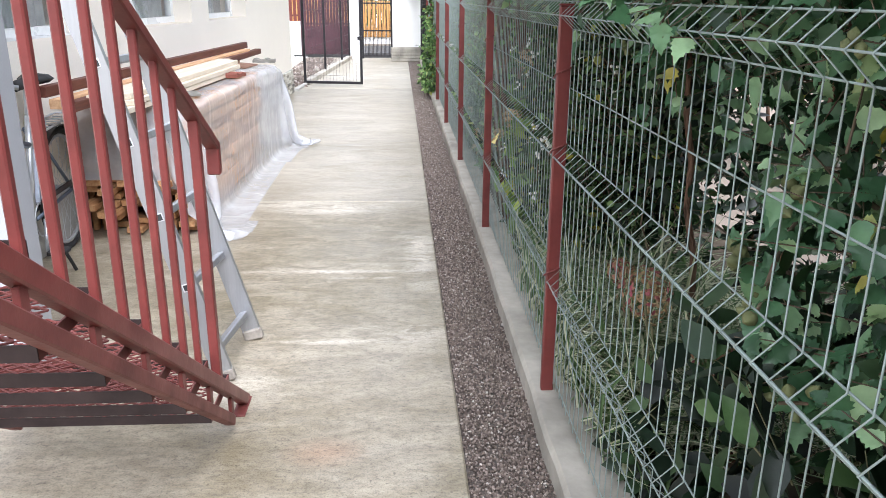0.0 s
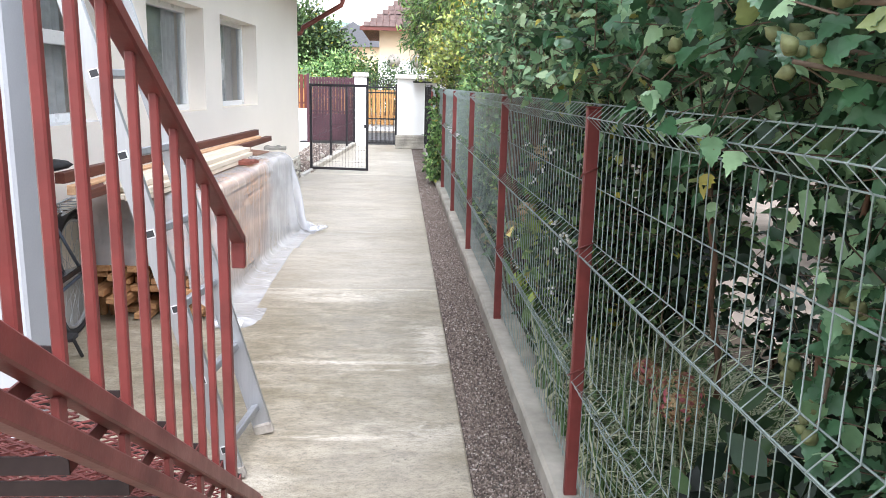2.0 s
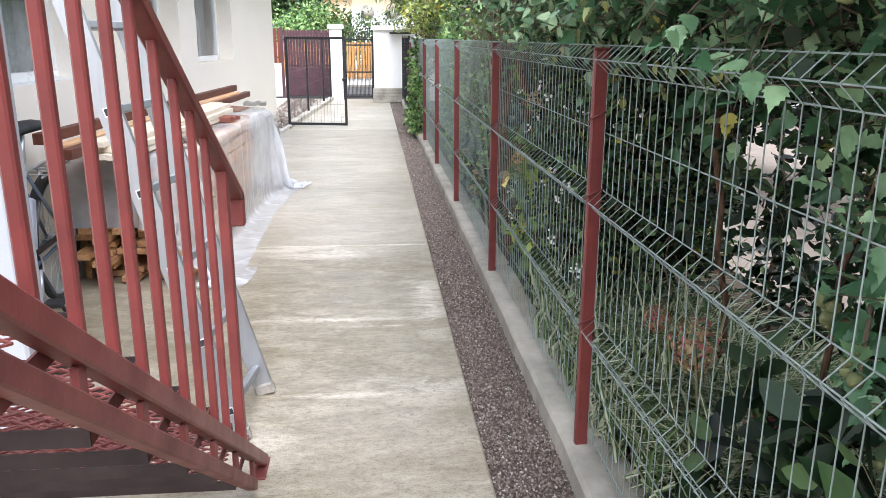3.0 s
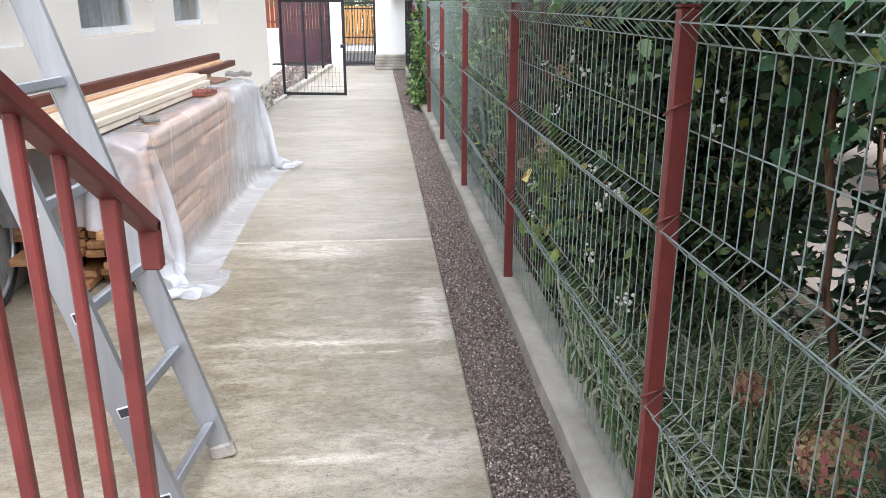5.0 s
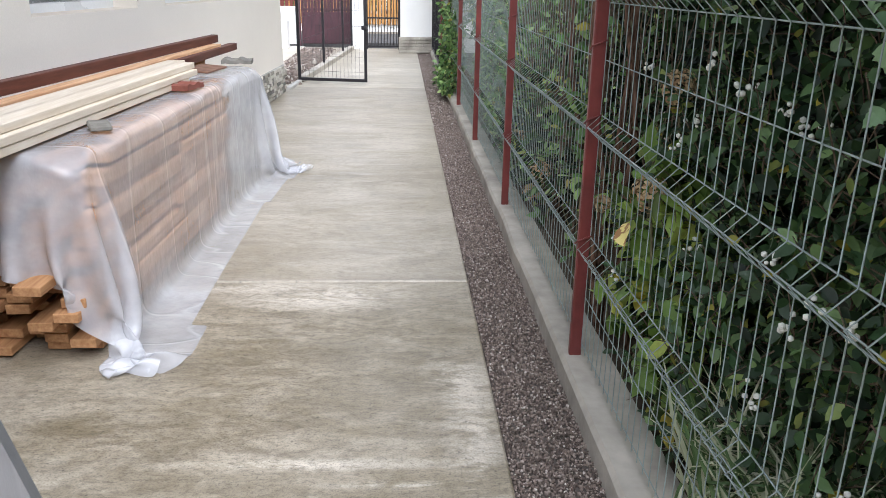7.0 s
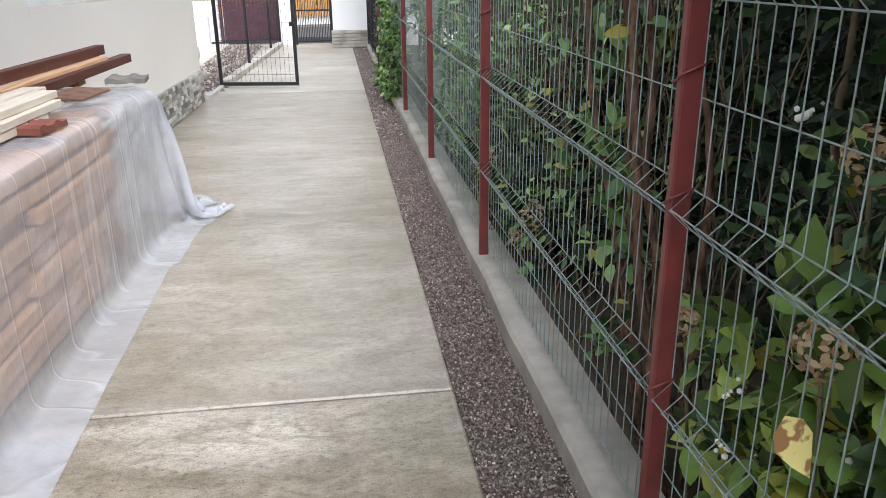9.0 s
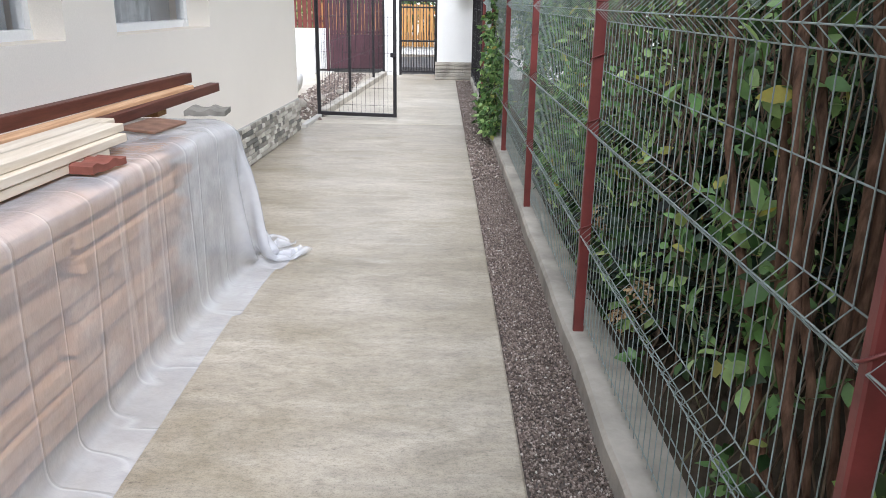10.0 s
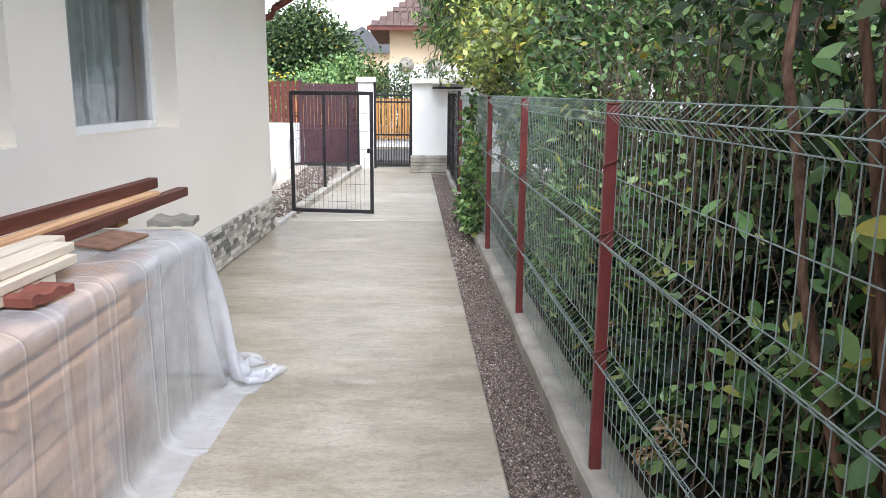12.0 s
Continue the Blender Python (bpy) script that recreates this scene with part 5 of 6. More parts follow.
shrub("leaf_shoots", "bright green leafy shoots at the foot of the trunks", "shrub", [(0.64, 5.35, 0.7, 0.06, 0.25, 0.3), (0.62, 5.15, 0.95, 0.05, 0.2, 0.3), (0.64, 6.3, 0.25, 0.06, 0.3, 0.22), (0.60, 5.2, 0.5, 0.05, 0.3, 0.4), (0.60, 5.5, 1.25, 0.05, 0.3, 0.3)], 105, 5, OVATE, (0.045, 0.085), MID_LEAF, 25, [(0.62, 5.4, 0.9), (0.63, 5.0, 1.2)], GREENSTEM, 0.004, (0.06, 0.16), 0.2, well_behind)
shrub("twiggy_shrub", "twiggy shrub with sparse dark leaves", "shrub", [(0.95, 7.3, 0.75, 0.35, 0.9, 0.75), (1.1, 6.4, 0.7, 0.4, 0.6, 0.7), (0.68, 6.9, 0.7, 0.1, 0.6, 0.55)], 800, 4, OVATE, (0.03, 0.06), MID_LEAF, 26,
      [(0.75 + 0.12 * (k % 3), 6.3 + 0.2 * k, 1.5) for k in range(10)], TWIG, 0.008, (0.2, 0.5), 0.1, well_behind)
shrub("dark_shrub", "shaded broad leaved shrub low behind the fence", "shrub", [(0.9, 6.9, 0.35, 0.3, 1.0, 0.35), (1.5, 6.9, 0.7, 0.4, 1.0, 0.6), (1.5, 8.3, 0.6, 0.3, 0.7, 0.6)], 1500, 7, OVATE, (0.05, 0.09), SHADE_LEAF, 27, [(0.9, 6.9, 0.5)], TWIG, 0.008, (0.1, 0.3), 0.1, well_behind)
shrub("honeysuckle", "light green honeysuckle growing along the wires", "shrub", [(0.82, 9.2, 0.75, 0.26, 1.0, 0.7), (0.8, 8.0, 0.5, 0.22, 0.5, 0.45), (0.68, 7.2, 0.4, 0.12, 0.7, 0.36), (0.62, 7.6, 0.36, 0.07, 0.6, 0.3)], 1250, 7, LANCE, (0.07, 0.12), MID_LEAF, 28, [(0.70, 7.2, 0.7), (0.75, 8.3, 1.2), (0.8, 9.0, 1.3), (0.8, 9.7, 1.3)], GREENSTEM, 0.006, (0.15, 0.35), 0.2, well_behind)
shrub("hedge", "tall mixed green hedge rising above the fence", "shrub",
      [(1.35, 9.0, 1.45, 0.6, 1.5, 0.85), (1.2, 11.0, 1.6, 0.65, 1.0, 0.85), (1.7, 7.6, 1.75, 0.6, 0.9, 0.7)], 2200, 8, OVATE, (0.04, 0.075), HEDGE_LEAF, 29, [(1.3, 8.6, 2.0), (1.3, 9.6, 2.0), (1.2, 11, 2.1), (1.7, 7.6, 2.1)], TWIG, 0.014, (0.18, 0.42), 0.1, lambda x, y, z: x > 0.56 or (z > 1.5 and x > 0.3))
shrub("forsythia_shrub", "yellowing light green shrub above the fence", "shrub", [(0.95, 12.2, 1.7, 0.5, 0.9, 0.75), (0.8, 10.6, 1.6, 0.35, 0.7, 0.4)], 1100, 8, OVATE, (0.045, 0.08), LIGHT_LEAF, 30, [(0.9, 12, 2.0), (0.9, 12.6, 2.0)], TWIG, 0.012, (0.18, 0.45), 0.2, lambda x, y, z: x > 0.56 or (z > 1.45 and x > 0.1))
shrub("ivy", "dark ivy climbing the far posts of the fence", "vine", [(0.46, 11.4, 0.5, 0.08, 0.55, 0.5), (0.5, 12.1, 0.95, 0.07, 0.3, 0.5), (0.44, 11.7, 0.18, 0.1, 0.5, 0.2)], 420, 7, LOBED, (0.04, 0.07), MID_LEAF, 31, [(0.55, 11.5, 1.2), (0.55, 12.1, 1.4)], GREENSTEM, 0.005, (0.06, 0.16), 0.4, lambda x, y, z: z > 0.03)
shrub("peach_tree", "peach tree with long drooping leaves over the wall", "tree",
      [(1.05, 15.0, 2.7, 0.9, 1.3, 0.85), (1.4, 13.6, 2.9, 0.9, 1.2, 0.8), (0.55, 15.6, 2.4, 0.5, 0.9, 0.55), (1.9, 16.0, 3.3, 0.9, 1.2, 0.8)], 2000, 8, LANCE, (0.11, 0.17), PEACH_LEAF, 32, [(1.2, 14.8, 2.6), (1.35, 14.6, 3.0), (1.1, 15.0, 2.9)], TWIG, 0.03, (0.25, 0.6), 0.8, lambda x, y, z: z > 1.3 and x > -0.2)
# leaning cover at the back of the garden, shade put into its leaf colour
shrub("back_hedge", "dense shaded hedge closing the garden", "shrub", [(3.3, 1.0, 1.3, 0.6, 2.6, 1.4), (3.7, 4.6, 1.5, 0.5, 1.4, 1.25), (3.2, 9.2, 1.2, 0.6, 2.2, 1.3), (3.9, 6.6, 1.6, 0.5, 1.2, 1.5)], 3500, 9, OVATE, (0.06, 0.11), SHADE_LEAF, 33, [(3.3, 0.5, 2), (3.3, 2, 2), (3.2, 9, 2), (3.9, 6.6, 2.4)], TWIG, 0.015, (0.2, 0.4), 0.1)
shrub("thicket", "thicket of thin brown stems behind the fence", "shrub", [(0.9, 7.2, 1.0, 0.25, 0.8, 0.5)], 60, 3, OVATE, (0.03, 0.05), MID_LEAF, 35,
      [(0.66 + 0.07 * (k % 6), 4.7 + 0.045 * k, 1.2 + 0.5 * ((k * 7) % 5) / 5) for k in range(95)], TWIG, 0.0038, (0.15, 0.3), 0.1, well_behind)

# ---- gate, yard and street ----
MESHWIRE = BLACK


def wire_infill(parent, p, q, z0, z1, step=0.055, rows=0.2, r=0.002):
    """Upright and cross wires between two posts."""
    p, q = Vector(p), Vector(q)
    n = max(2, round((q - p).length / step))
    for k in range(1, n):
        a = p.lerp(q, k / n)
        sub("upright_wire", Geo().tube([(a.x, a.y, z0), (a.x, a.y, z1)], r, 4, False), MESHWIRE, parent)
    z = z0 + rows / 2
    while z < z1:
        sub("cross_wire", Geo().tube([(p.x, p.y, z), (q.x, q.y, z)], r, 4, False), MESHWIRE, parent)
        z += rows


GL, GR = Vector((-1.545, 12.78, 0)), Vector((-0.632, 12.62, 0))
gate = thing("garden_gate", "open black steel framed gate with wire mesh", "gate", GL)
for a, b, h0, h1 in ((GL, GL, 0.03, 1.40), (GR, GR, 0.03, 1.40)):
    sub("frame_post", Geo().box((a.x - 0.02, a.y - 0.02, h0), (a.x + 0.02, a.y + 0.02, h1), 0.003), BLACK, gate)
for z in (0.05, 1.38):
    sub("frame_rail", Geo().bar((GL.x, GL.y, z), (GR.x, GR.y, z), 0.035, 0.04, 0.003), BLACK, gate)
wire_infill(gate, (GL.x + 0.03, GL.y, 0), (GR.x - 0.03, GR.y, 0), 0.06, 1.37)
sub("latch", Geo().box((GR.x - 0.05, GR.y - 0.05, 0.72), (GR.x + 0.02, GR.y + 0.03, 0.77), 0.004), BLACK, gate)
structure("gate_threshold", Geo().bar((wx(11.95) + 0.02, 11.95, 0.012), (GL.x, GL.y, 0.012), 0.06, 0.05, 0.004), POUR, "thin concrete threshold beside the gate")
# side fence of the yard
side = thing("side_fence", "black wire fence on a low concrete curb", "fence", (-1.4, 14.8, 0))
SP = [(-1.53, 12.85), (-1.40, 14.76), (-1.25, 17.0), (-1.16, 18.2)]
for x, y in SP[1:]:
    sub("post", Geo().box((x - 0.02, y - 0.02, 0.0), (x + 0.02, y + 0.02, 1.37), 0.003), BLACK, side)
for a, b in zip(SP, SP[1:]):
    wire_infill(side, (*a, 0), (*b, 0), 0.1, 1.35, 0.1, 0.3)
structure("side_curb", Geo().bar((SP[0][0], SP[0][1], 0.02), (SP[-1][0], SP[-1][1], 0.02), 0.11, 0.11, 0.006), CURB, "low concrete curb under the side fence")
structure("yard_paving", Geo().box((-9, 12.4, -0.2), (-2.2, 19, -0.004), 0.004), POUR, "pale concrete yard beside the house")
structure("side_bed", Geo().box((-2.2, 12.4, -0.2), (-1.3, 19, -0.02), 0.0), plain("side_bed_soil", (0.20, 0.18, 0.15), 0.95, 0, 0.3, 14, 0.5, 70), "stony bed beside the side fence")
solo("side_gravel", pebbles(12.5, 18.4, -2.15, -1.5, 3500, 44, (0.012, 0.03), -0.015, 0.02), GRAVEL, "loose stones in the bed beside the fence", "gravel", kind="stuff")
solo("pipe_roll", Geo().tube([(-2.75, 15.6, 0.17), (-2.28, 15.4, 0.17)], 0.17, 24), WHITE_WALL, "thick white cylinder lying in the yard", "roll")
for k, (x, y, r) in enumerate(((-1.75, 14.3, 0.06), (-1.6, 15.2, 0.05), (-1.9, 13.6, 0.07))):
    g = Geo()
    bm = bmesh.new()
    bmesh.ops.create_icosphere(bm, subdivisions=2, radius=r)
    for v in bm.verts:
        v.co *= 1 + 0.25 * noise.noise(v.co * 14 + Vector((k, 0, 0)))
        v.co += Vector((x, y, r * 0.6))
    solo("field_stone", bm, CURB, "rounded pale field stone in the bed", "stone", "field stones")

# white wall, pillar and stone foot
structure("white_wall", Geo().box((-0.17, 17.55, 0), (0.75, 17.85, 1.55), 0.006), WHITE_WALL, "white painted boundary wall beside the street gate")
structure("white_wall_return", Geo().box((0.75, 17.55, 0), (9, 17.8, 1.5), 0.006), WHITE_WALL, "white painted boundary wall behind the garden")
structure("gate_pillar", Geo().box((-1.16, 18.3, 0), (-0.88, 18.65, 1.58), 0.006), WHITE_WALL, "white painted gate pillar")
foot = structure("wall_foot", Geo().box((-0.2, 17.5, 0), (0.60, 17.549, 0.31), 0.004), CURB, "grey split stone foot of the white wall")
rng = random.Random(9)
for row in range(5):
    x = -0.2
    while x < 0.52:
        w = rng.uniform(0.12, 0.24)
        part("stone", Geo().box((x, 17.482, 0.01 + 0.06 * row), (min(x + w - 0.012, 0.60), 17.5, 0.06 + 0.06 * row), 0.005), CURB, foot)
        x += w
ROOFT = plain("red_clay_tile", (0.13, 0.085, 0.075), 0.8, 0, 0.3, 6, 0.3, 40)
for nm, x0, x1, y, z in (("wall_coping", -0.22, 0.8, 17.7, 1.55), ("pillar_coping", -1.2, -0.84, 18.47, 1.58)):
    structure(nm, Geo().add([(x0, y - 0.22, z), (x1, y - 0.22, z), (x1, y + 0.22, z), (x0, y + 0.22, z), (x0, y, z + 0.09), (x1, y, z + 0.09)], [(0, 1, 5, 4), (2, 3, 4, 5), (0, 4, 3), (1, 2, 5), (0, 3, 2, 1)]), plain(nm + "_tile", (0.55, 0.50, 0.44), 0.85, 0, 0.2, 8, 0.3, 60), "weathered tile coping")
solo("bracket_shelf", Geo().box((0.18, 17.35, 1.46), (0.70, 17.54, 1.50), 0.004), BLACK, "dark metal bracket on the white wall", "bracket")

# street gate of iron bars
sg = thing("street_gate", "black iron street gate with vertical bars", "gate", (-0.52, 18.4, 0))
X0, X1, GY = -0.86, -0.19, 18.38
for x, h in ((X0, 1.55), (X1, 1.42)):
    sub("frame_post", Geo().box((x - 0.025, GY - 0.025, 0.0), (x + 0.025, GY + 0.025, h), 0.003), BLACK, sg)
for z in (0.06, 0.62, 1.22, 1.34):
    sub("frame_rail", Geo().bar((X0, GY, z), (X1, GY, z), 0.03, 0.03, 0.003), BLACK, sg)
for k in range(1, 11):
    x = X0 + (X1 - X0) * k / 11
    bar = sub("bar", Geo().tube([(x, GY, 0.06), (x, GY, 1.46)], 0.007, 6), BLACK, sg)
    part("spike", Geo().tube([(x, GY, 1.46), (x, GY, 1.53)], [0.012, 0.001], 6), BLACK, bar)
    if k < 11:
        sub("short_bar", Geo().tube([(x + 0.03, GY, 0.06), (x + 0.03, GY, 0.78)], [0.006, 0.004], 6), BLACK, sg)

# brown sheet gate and picket fence
PLUM = plain("plum_brown_sheet", (0.075, 0.03, 0.04), 0.45, 0, 0.15, 4, 0.05, 70, 0.5)
dg = thing("driveway_gate", "plum brown slatted metal driveway gate", "gate", (-1.7, 19.0, 0))
for k in range(16):
    x = -2.25 + 0.068 * k
    sub("slat", Geo().box((x, 18.95, 0.05), (x + 0.06, 18.97, 1.55), 0.003), PLUM, dg)
for z in (0.1, 0.72, 1.45):
    sub("frame_rail", Geo().box((-2.25, 18.972, z), (-1.17, 19.0, z + 0.05), 0.003), PLUM, dg)
for x in (-2.3, -1.2):
    sub("frame_post", Geo().box((x - 0.03, 18.94, 0), (x + 0.03, 19.0, 1.62), 0.003), PLUM, dg)
sub("kick_panel", Geo().box((-2.24, 18.935, 0.06), (-1.18, 18.949, 0.7), 0.002), PLUM, dg)
structure("street_wall", Geo().box((-9, 19.4, 0), (-2.35, 19.65, 0.78), 0.006), WHITE_WALL, "low white wall under the picket fence")
pf = thing("picket_fence", "brown metal picket fence on a low white wall", "fence", (-4, 19.5, 0.78))
for k in range(48):
    x = -2.42 - 0.1 * k
    sub("picket", Geo().box((x - 0.038, 19.5, 0.79), (x + 0.038, 19.515, 1.6), 0.004), BROWN, pf)
for z in (0.9, 1.45):
    sub("rail", Geo().box((-7.2, 19.516, z), (-2.36, 19.54, z + 0.04), 0.003), BROWN, pf)
solo("concrete_block", Geo().box((-3.1, 18.2, 0), (-2.45, 18.5, 0.55), 0.01), WHITE_WALL, "pale block standing in the yard", "block")

# street beyond
structure("road", Geo().box((-60, 20.2, -0.2), (60, 23.4, -0.01)), plain("grey_asphalt", (0.10, 0.10, 0.10), 0.85, 0, 0.2, 3, 0.4, 60), "grey asphalt street beyond the gate")
OCHRE = wood_material("golden_varnished_board", (0.42, 0.20, 0.06), (0.60, 0.33, 0.12), 0.5, "z")
wf = thing("board_fence", "golden varnished upright board fence across the street", "fence", (-0.5, 24, 0))
for k in range(40):
    x = -3.2 + 0.14 * k
    sub("board", Geo().box((x, 24.0, 0.2), (x + 0.115, 24.02, 1.24), 0.004), OCHRE, wf)
for z in (0.4, 1.0):
    sub("rail", Geo().box((-3.2, 24.021, z), (2.4, 24.06, z + 0.08), 0.003), OCHRE, wf)
structure("far_wall", Geo().box((-3.2, 24.07, 0), (2.4, 24.3, 0.35), 0.005), WHITE_WALL, "low wall under the board fence")

# house across the street
HOUSE = plain("peach_render", (0.80, 0.62, 0.44), 0.85, 0, 0.05, 0.8, 0.2, 60)
fh = thing("far_house", "peach rendered house with a steep red tiled roof", "house", (3.5, 34, 0))
sub("wall", Geo().box((-0.9, 30.0, 0), (8, 38, 3.55), 0.01), HOUSE, fh)
sub("white_band", Geo().box((-0.93, 29.96, 0), (8.03, 29.998, 2.3), 0.004), WHITE_WALL, fh, "white painted lower wall")
rf = Geo()
prof = [(0.0, 3.45), (0.5, 3.75), (1.1, 4.25), (1.9, 5.1), (2.9, 6.6)]
x0, x1, y0, y1 = -1.6, 8.7, 29.3, 38.7
verts = []
for d, z in prof:
    verts += [(x0 + d, y0 + d, z), (x1 - d, y0 + d, z), (x1 - d, y1 - d, z), (x0 + d, y1 - d, z)]
faces = [(4 * i + a, 4 * i + (a + 1) % 4, 4 * i + 4 + (a + 1) % 4, 4 * i + 4 + a) for i in range(4) for a in range(4)] + [(16, 17, 18, 19), (3, 2, 1, 0)]
roofm = Mat("red_brown_roof_tile", 0.8, 0, 0.3)
wv = roofm.n.new("ShaderNodeTexBrick")
wv.inputs["Scale"].default_value = 3.2
wv.inputs["Color1"].default_value, wv.inputs["Color2"].default_value, wv.inputs["Mortar"].default_value = (0.30, 0.13, 0.09, 1), (0.22, 0.10, 0.075, 1), (0.09, 0.045, 0.035, 1)
wv.inputs["Mortar Size"].default_value = 0.05
roofm.l.new(roofm.pos.outputs["Position"], wv.inputs["Vector"])
roofm.color(roofm.mix(wv.outputs[0], roofm.ramp(roofm.noise(2, 4), [(0.3, 0.7), (0.7, 1.2)]), 0.6, "MULTIPLY"))
roof = sub("roof", rf.add(verts, faces), roofm.m, fh)
rng = random.Random(2)
tile_me = Geo().box((-0.11, -0.17, 0), (0.11, 0.17, 0.035), 0.008).mesh("shingle")
for i in range(4):
    (d0, z0), (d1, z1) = prof[i], prof[i + 1]
    rows = max(2, round(math.hypot(d1 - d0, z1 - z0) / 0.3))
    for r in range(rows):
        t = (r + 0.5) / rows
        d, z = d0 + (d1 - d0) * t, z0 + (z1 - z0) * t
        pit = math.degrees(math.atan2(z1 - z0, d1 - d0))
        for c in range(12):
            ob = part("shingle", tile_me, ROOFT, roof)
            ob.matrix_basis = pose(x0 + d + 0.12 + 0.235 * c, y0 + d, z + 0.02, pit, 0, 0)
sub("eave_board", Geo().box((x0, y0, 3.33), (x1, y0 + 0.04, 3.47), 0.004), BROWN, fh)
for x in (-0.35, 0.55):
    dish = Geo()
    dish.tube([(x, 29.9, 2.28), (x, 29.86, 2.28), (x, 29.83, 2.28)], [0.05, 0.22, 0.25], 18)
    solo("satellite_dish", dish, CURB, "round grey satellite dish on the house wall", "dish", "satellite dishes")
shed = thing("grey_roof_house", "low house with a dark grey roof among trees", "house", (-3.6, 60, 0))
sub("wall", Geo().box((-6, 58, 0), (-1.5, 64, 4.0), 0.01), HOUSE, shed)
sub("roof", Geo().add([(-6.6, 57.4, 4.0), (-0.9, 57.4, 4.0), (-0.9, 64.6, 4.0), (-6.6, 64.6, 4.0), (-3.7, 61, 6.0)], [(0, 1, 4), (1, 2, 4), (2, 3, 4), (3, 0, 4), (3, 2, 1, 0)]), plain("dark_slate", (0.08, 0.08, 0.085), 0.7), shed)
rh = thing("red_roof_house", "far house with an orange red tiled roof", "house", (-14, 62, 0))
sub("wall", Geo().box((-17, 58, 0), (-10, 66, 3.0), 0.01), HOUSE, rh)
sub("roof", Geo().add([(-17.6, 57.4, 3.0), (-9.4, 57.4, 3.0), (-9.4, 66.6, 3.0), (-17.6, 66.6, 3.0), (-13.5, 62, 5.2)], [(0, 1, 4), (1, 2, 4), (2, 3, 4), (3, 0, 4), (3, 2, 1, 0)]), ROOFT, rh)


def tree(label, x, y, h, blobs, n, leaf, size, seed, shape=OVATE):
    """A trunk with limbs, and a crown of small leaves with gaps."""
    ob = thing("tree", label, "tree", (x, y, 0), "street trees")
    r = random.Random(seed)
    sub("trunk", Geo().tube([(x, y, 0), (x + 0.1, y, h * 0.3), (x - 0.05, y + 0.1, h * 0.6)], [0.22, 0.17, 0.11], 10), BARK, ob)
    for b in blobs:
        sub("limb", Geo().tube([(x, y, h * r.uniform(0.25, 0.5)), ((x + b[0]) / 2, (y + b[1]) / 2, (h * 0.5 + b[2]) / 2 + 0.2), b[:3]], [0.08, 0.06, 0.02], 7), BARK, ob)
    rng = np.random.default_rng(seed)
    p, out = in_blobs(rng, blobs, n)
    p += 0.25 * rng.normal(size=p.shape)
    axis = unit(out + 0.8 * rng.normal(size=p.shape) + np.array([0, 0, -0.2]))
    nrm = unit(np.array([0, -0.4, 0.8]) + 0.6 * rng.normal(size=p.shape))
    tagged(sub("crown", leaves_mesh(shape, p, axis, nrm, rng.uniform(*size, len(p))), leaf, ob), kind="stuff")
    return ob


tree("broad green street tree with a rounded uneven crown", -4.5, 36, 5, [(-4.7, 36, 3.2, 1.5, 1.5, 1.3), (-3.7, 36, 2.6, 1.2, 1.2, 1.1), (-5.6, 36, 2.3, 1.2, 1.3, 1.0), (-4.4, 36, 4.1, 0.8, 0.8, 0.7), (-3.1, 36.3, 3.3, 0.6, 0.7, 0.6)], 14000, TREE_LEAF, (0.12, 0.22), 41)
tree("low bushy tree beside the street", -2.3, 33, 3, [(-2.3, 33, 1.7, 1.1, 1.0, 0.9), (-1.0, 33, 1.3, 0.9, 0.8, 0.8), (-3.4, 33, 1.3, 1.0, 0.8, 0.9)], 7000, MID_LEAF, (0.1, 0.18), 42)
tree("green bushes behind the picket fence", -6.3, 26, 2.6, [(-6.3, 26, 1.2, 1.2, 0.8, 0.8), (-4.6, 26, 1.1, 1.0, 0.8, 0.75), (-3.0, 26.2, 1.0, 0.9, 0.7, 0.75)], 6000, MID_LEAF, (0.08, 0.14), 43)
tree("dark green conifer bush behind the street gate", -0.5, 26.5, 2.2, [(-0.6, 26.5, 1.35, 0.6, 0.5, 0.55), (0.4, 26.5, 1.3, 0.6, 0.5, 0.5)], 3500, TREE_LEAF, (0.06, 0.12), 45)
tree("tall green tree behind the garden", 4.5, 24, 6, [(3.0, 21, 3.4, 1.4, 1.3, 1.3), (5.2, 20, 3.6, 1.6, 1.5, 1.4), (7.5, 19, 3.2, 1.6, 1.5, 1.4)], 14000, TREE_LEAF, (0.1, 0.18), 46)
rng = np.random.default_rng(47)
fl = np.stack([rng.uniform(-5.4, -2.6, 40), rng.uniform(20.0, 20.6, 40), rng.uniform(1.58, 1.8, 40)], 1)
yf = thing("yellow_flowers", "tall yellow flowers behind the picket fence", "flower", (-4, 20.3, 0))
YELLOW = plain("yellow_bloom", (0.75, 0.55, 0.04), 0.7)
for k in range(40):
    sub("bloom", balls_mesh(fl[k:k + 1], rng.uniform(0.02, 0.035, 1), 0.5), YELLOW, yf)
sub("stalks", tubes_mesh(fl * np.array([1, 1, 0]), fl, np.full(40, 0.006), np.full(40, 0.004)), GREENSTEM, yf)

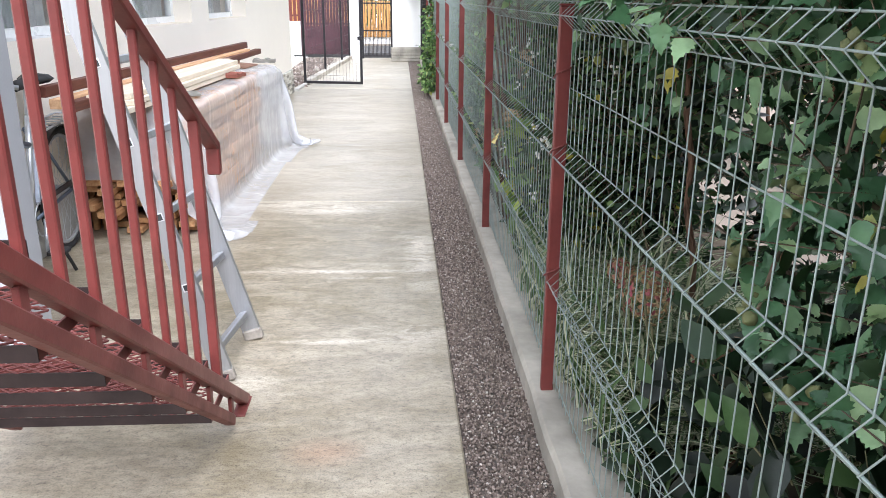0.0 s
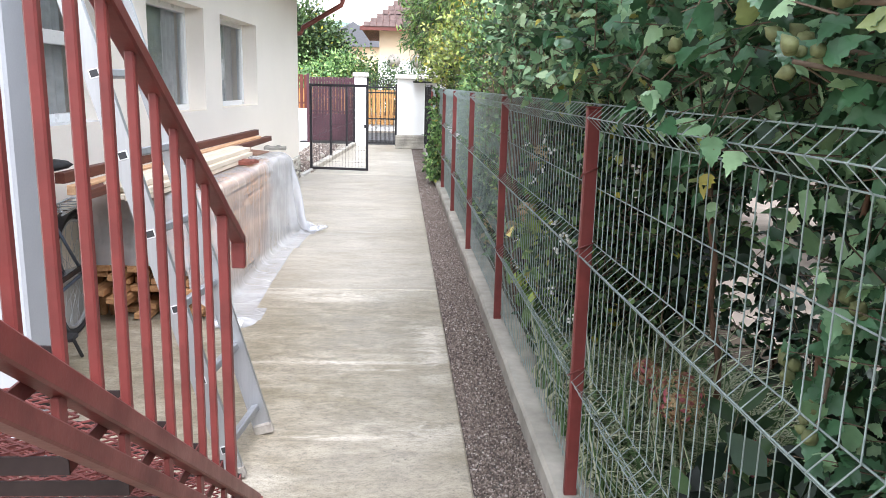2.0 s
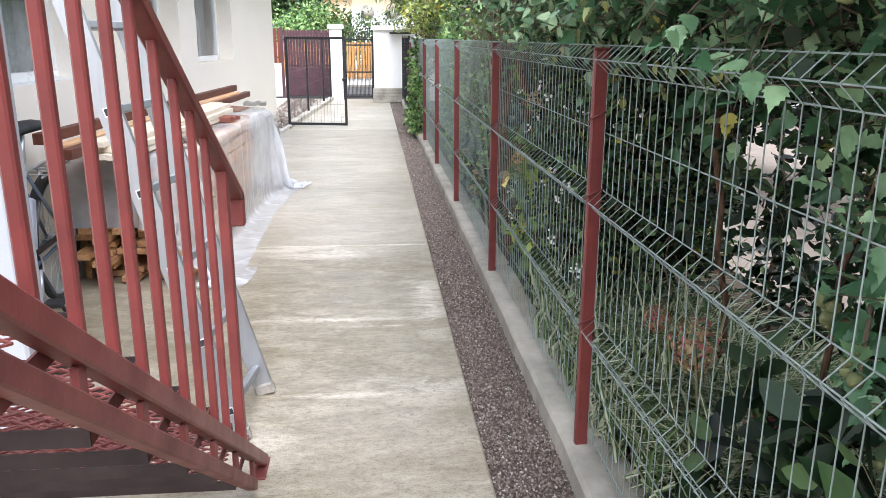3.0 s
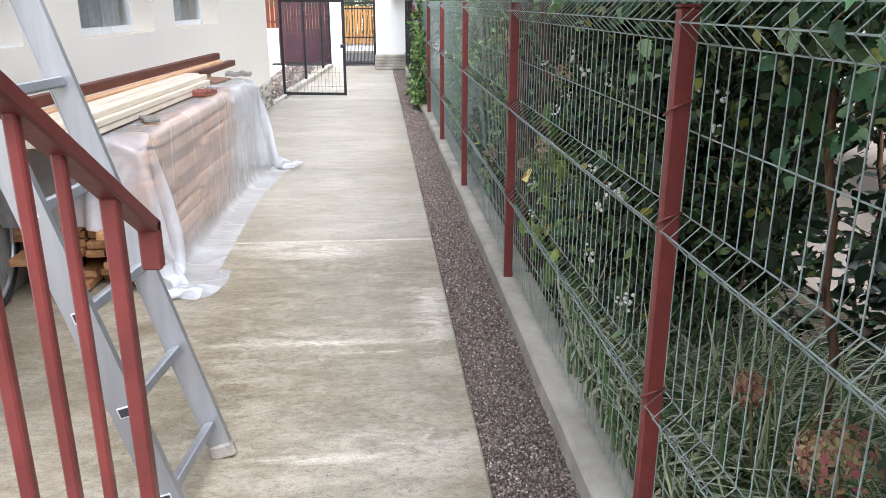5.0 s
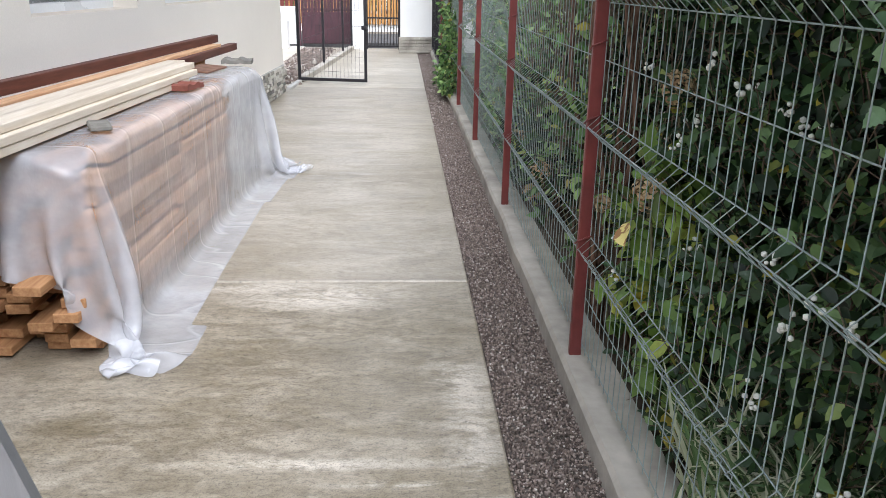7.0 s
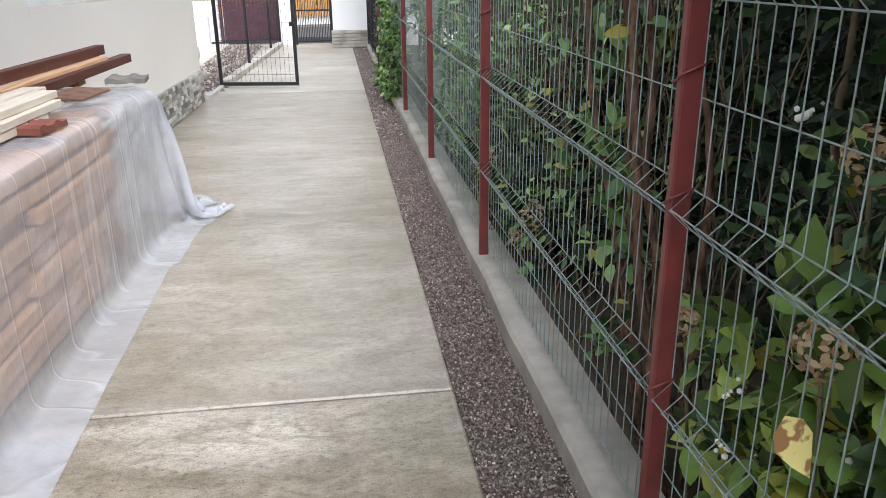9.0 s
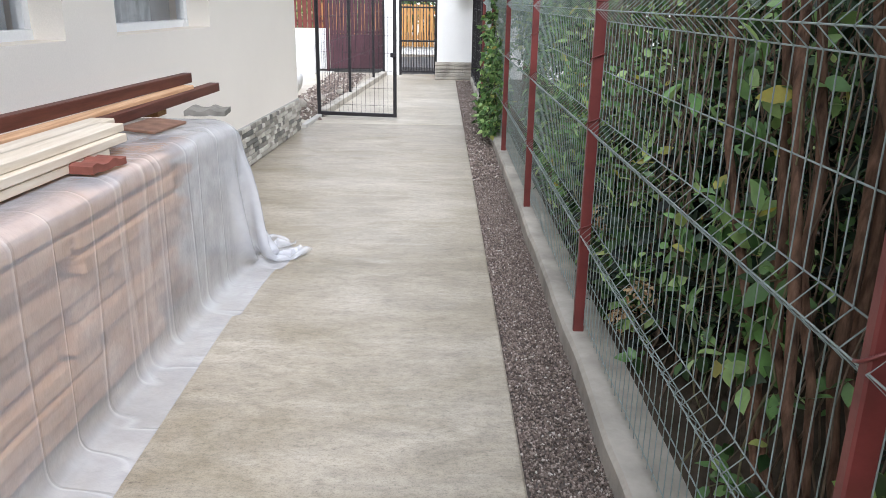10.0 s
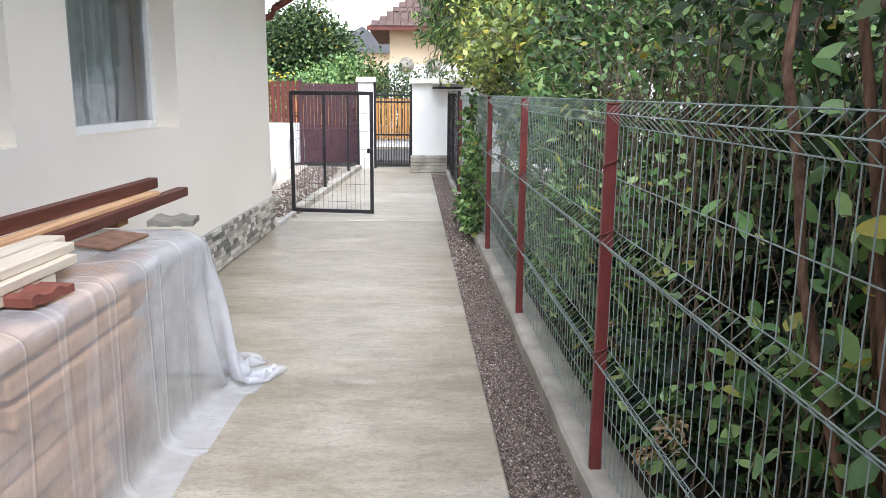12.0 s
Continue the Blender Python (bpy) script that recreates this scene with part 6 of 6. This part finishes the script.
# wooded hills, distance haze put into their greyed greens
hm = Mat("hazy_wooded_hill", 1.0, 0, 0.0)
hc = hm.ramp(hm.noise(0.09, 6, (1, 1, 1), 0.7), [(0.3, (0.13, 0.19, 0.16)), (0.55, (0.21, 0.28, 0.24)), (0.75, (0.31, 0.38, 0.33))])
hm.color(hc)
for nm, dist, base, amp, seed in (("hill_near", 260, 17, 9, 1), ("hill_far", 420, 40, 18, 2)):
    g, verts = Geo(), []
    nx, ny = 90, 14
    for j in range(ny):
        for i in range(nx):
            x = -260 + 520 * i / (nx - 1)
            t = j / (ny - 1)
            crest = base + amp * noise.noise((x * 0.008, seed * 7.0, 0)) - 0.05 * x + 2.5 * noise.noise((x * 0.06, t * 5, seed))
            z = -0.3 + crest * t ** 0.8 + (1.5 * noise.noise((x * 0.12, t * 9, seed + 4)) if j else 0)
            verts.append((x, dist + 90 * t, z))
    faces = [(j * nx + i, j * nx + i + 1, (j + 1) * nx + i + 1, (j + 1) * nx + i) for j in range(ny - 1) for i in range(nx - 1)]
    structure(nm, g.add(verts, faces, None, True), hm.m, "hazy wooded hill beyond the houses")

# overhead cables
for k, (za, zb) in enumerate(((5.0, 6.9), (4.6, 6.3), (4.2, 6.0))):
    pts = [(-14 + 20 * i / 12, 32 - 0.35 * i, za + (zb - za) * i / 12 - 0.5 * math.sin(math.pi * i / 12)) for i in range(13)]
    solo("overhead_cable", Geo().tube(pts, 0.008, 5), BLACK, "thin dark overhead cable across the sky", "cable", "overhead cables")

# far stretch of the garden fence in black
bf = thing("black_fence", "black framed wire fence leaf beside the white wall", "fence", (0.46, 15.9, 0.08))
for y in (14.4, 15.9, 17.4):
    sub("post", Geo().box((0.44, y - 0.02, 0.0), (0.48, y + 0.02, 1.42), 0.003), BLACK, bf)
for a, b in ((14.4, 15.9), (15.9, 17.4)):
    for z in (0.12, 1.40):
        sub("rail", Geo().bar((0.46, a, z), (0.46, b, z), 0.03, 0.03, 0.003), BLACK, bf)
    wire_infill(bf, (0.46, a, 0), (0.46, b, 0), 0.13, 1.39, 0.06, 0.2)
# neighbour's house seen above the hedge
nh = thing("neighbour_house", "white neighbouring house with a grey brown roof", "house", (9, 14, 0))
sub("wall", Geo().box((7.5, 6, 0), (14, 24, 3.0), 0.01), WHITE_WALL, nh)
sub("roof", Geo().add([(6.9, 5.4, 3.0), (14.6, 5.4, 3.0), (14.6, 24.6, 3.0), (6.9, 24.6, 3.0), (10.7, 9, 5.4), (10.7, 21, 5.4)], [(0, 1, 4), (1, 2, 5, 4), (2, 3, 5), (3, 0, 4, 5), (3, 2, 1, 0)]), plain("grey_brown_roof", (0.25, 0.20, 0.18), 0.8), nh)
# plain wall behind the camera
structure("wall_south", Geo().box((-3, -3.2, 0), (9, -3.0, 2.6)), CREAM, "plain wall closing the yard behind")
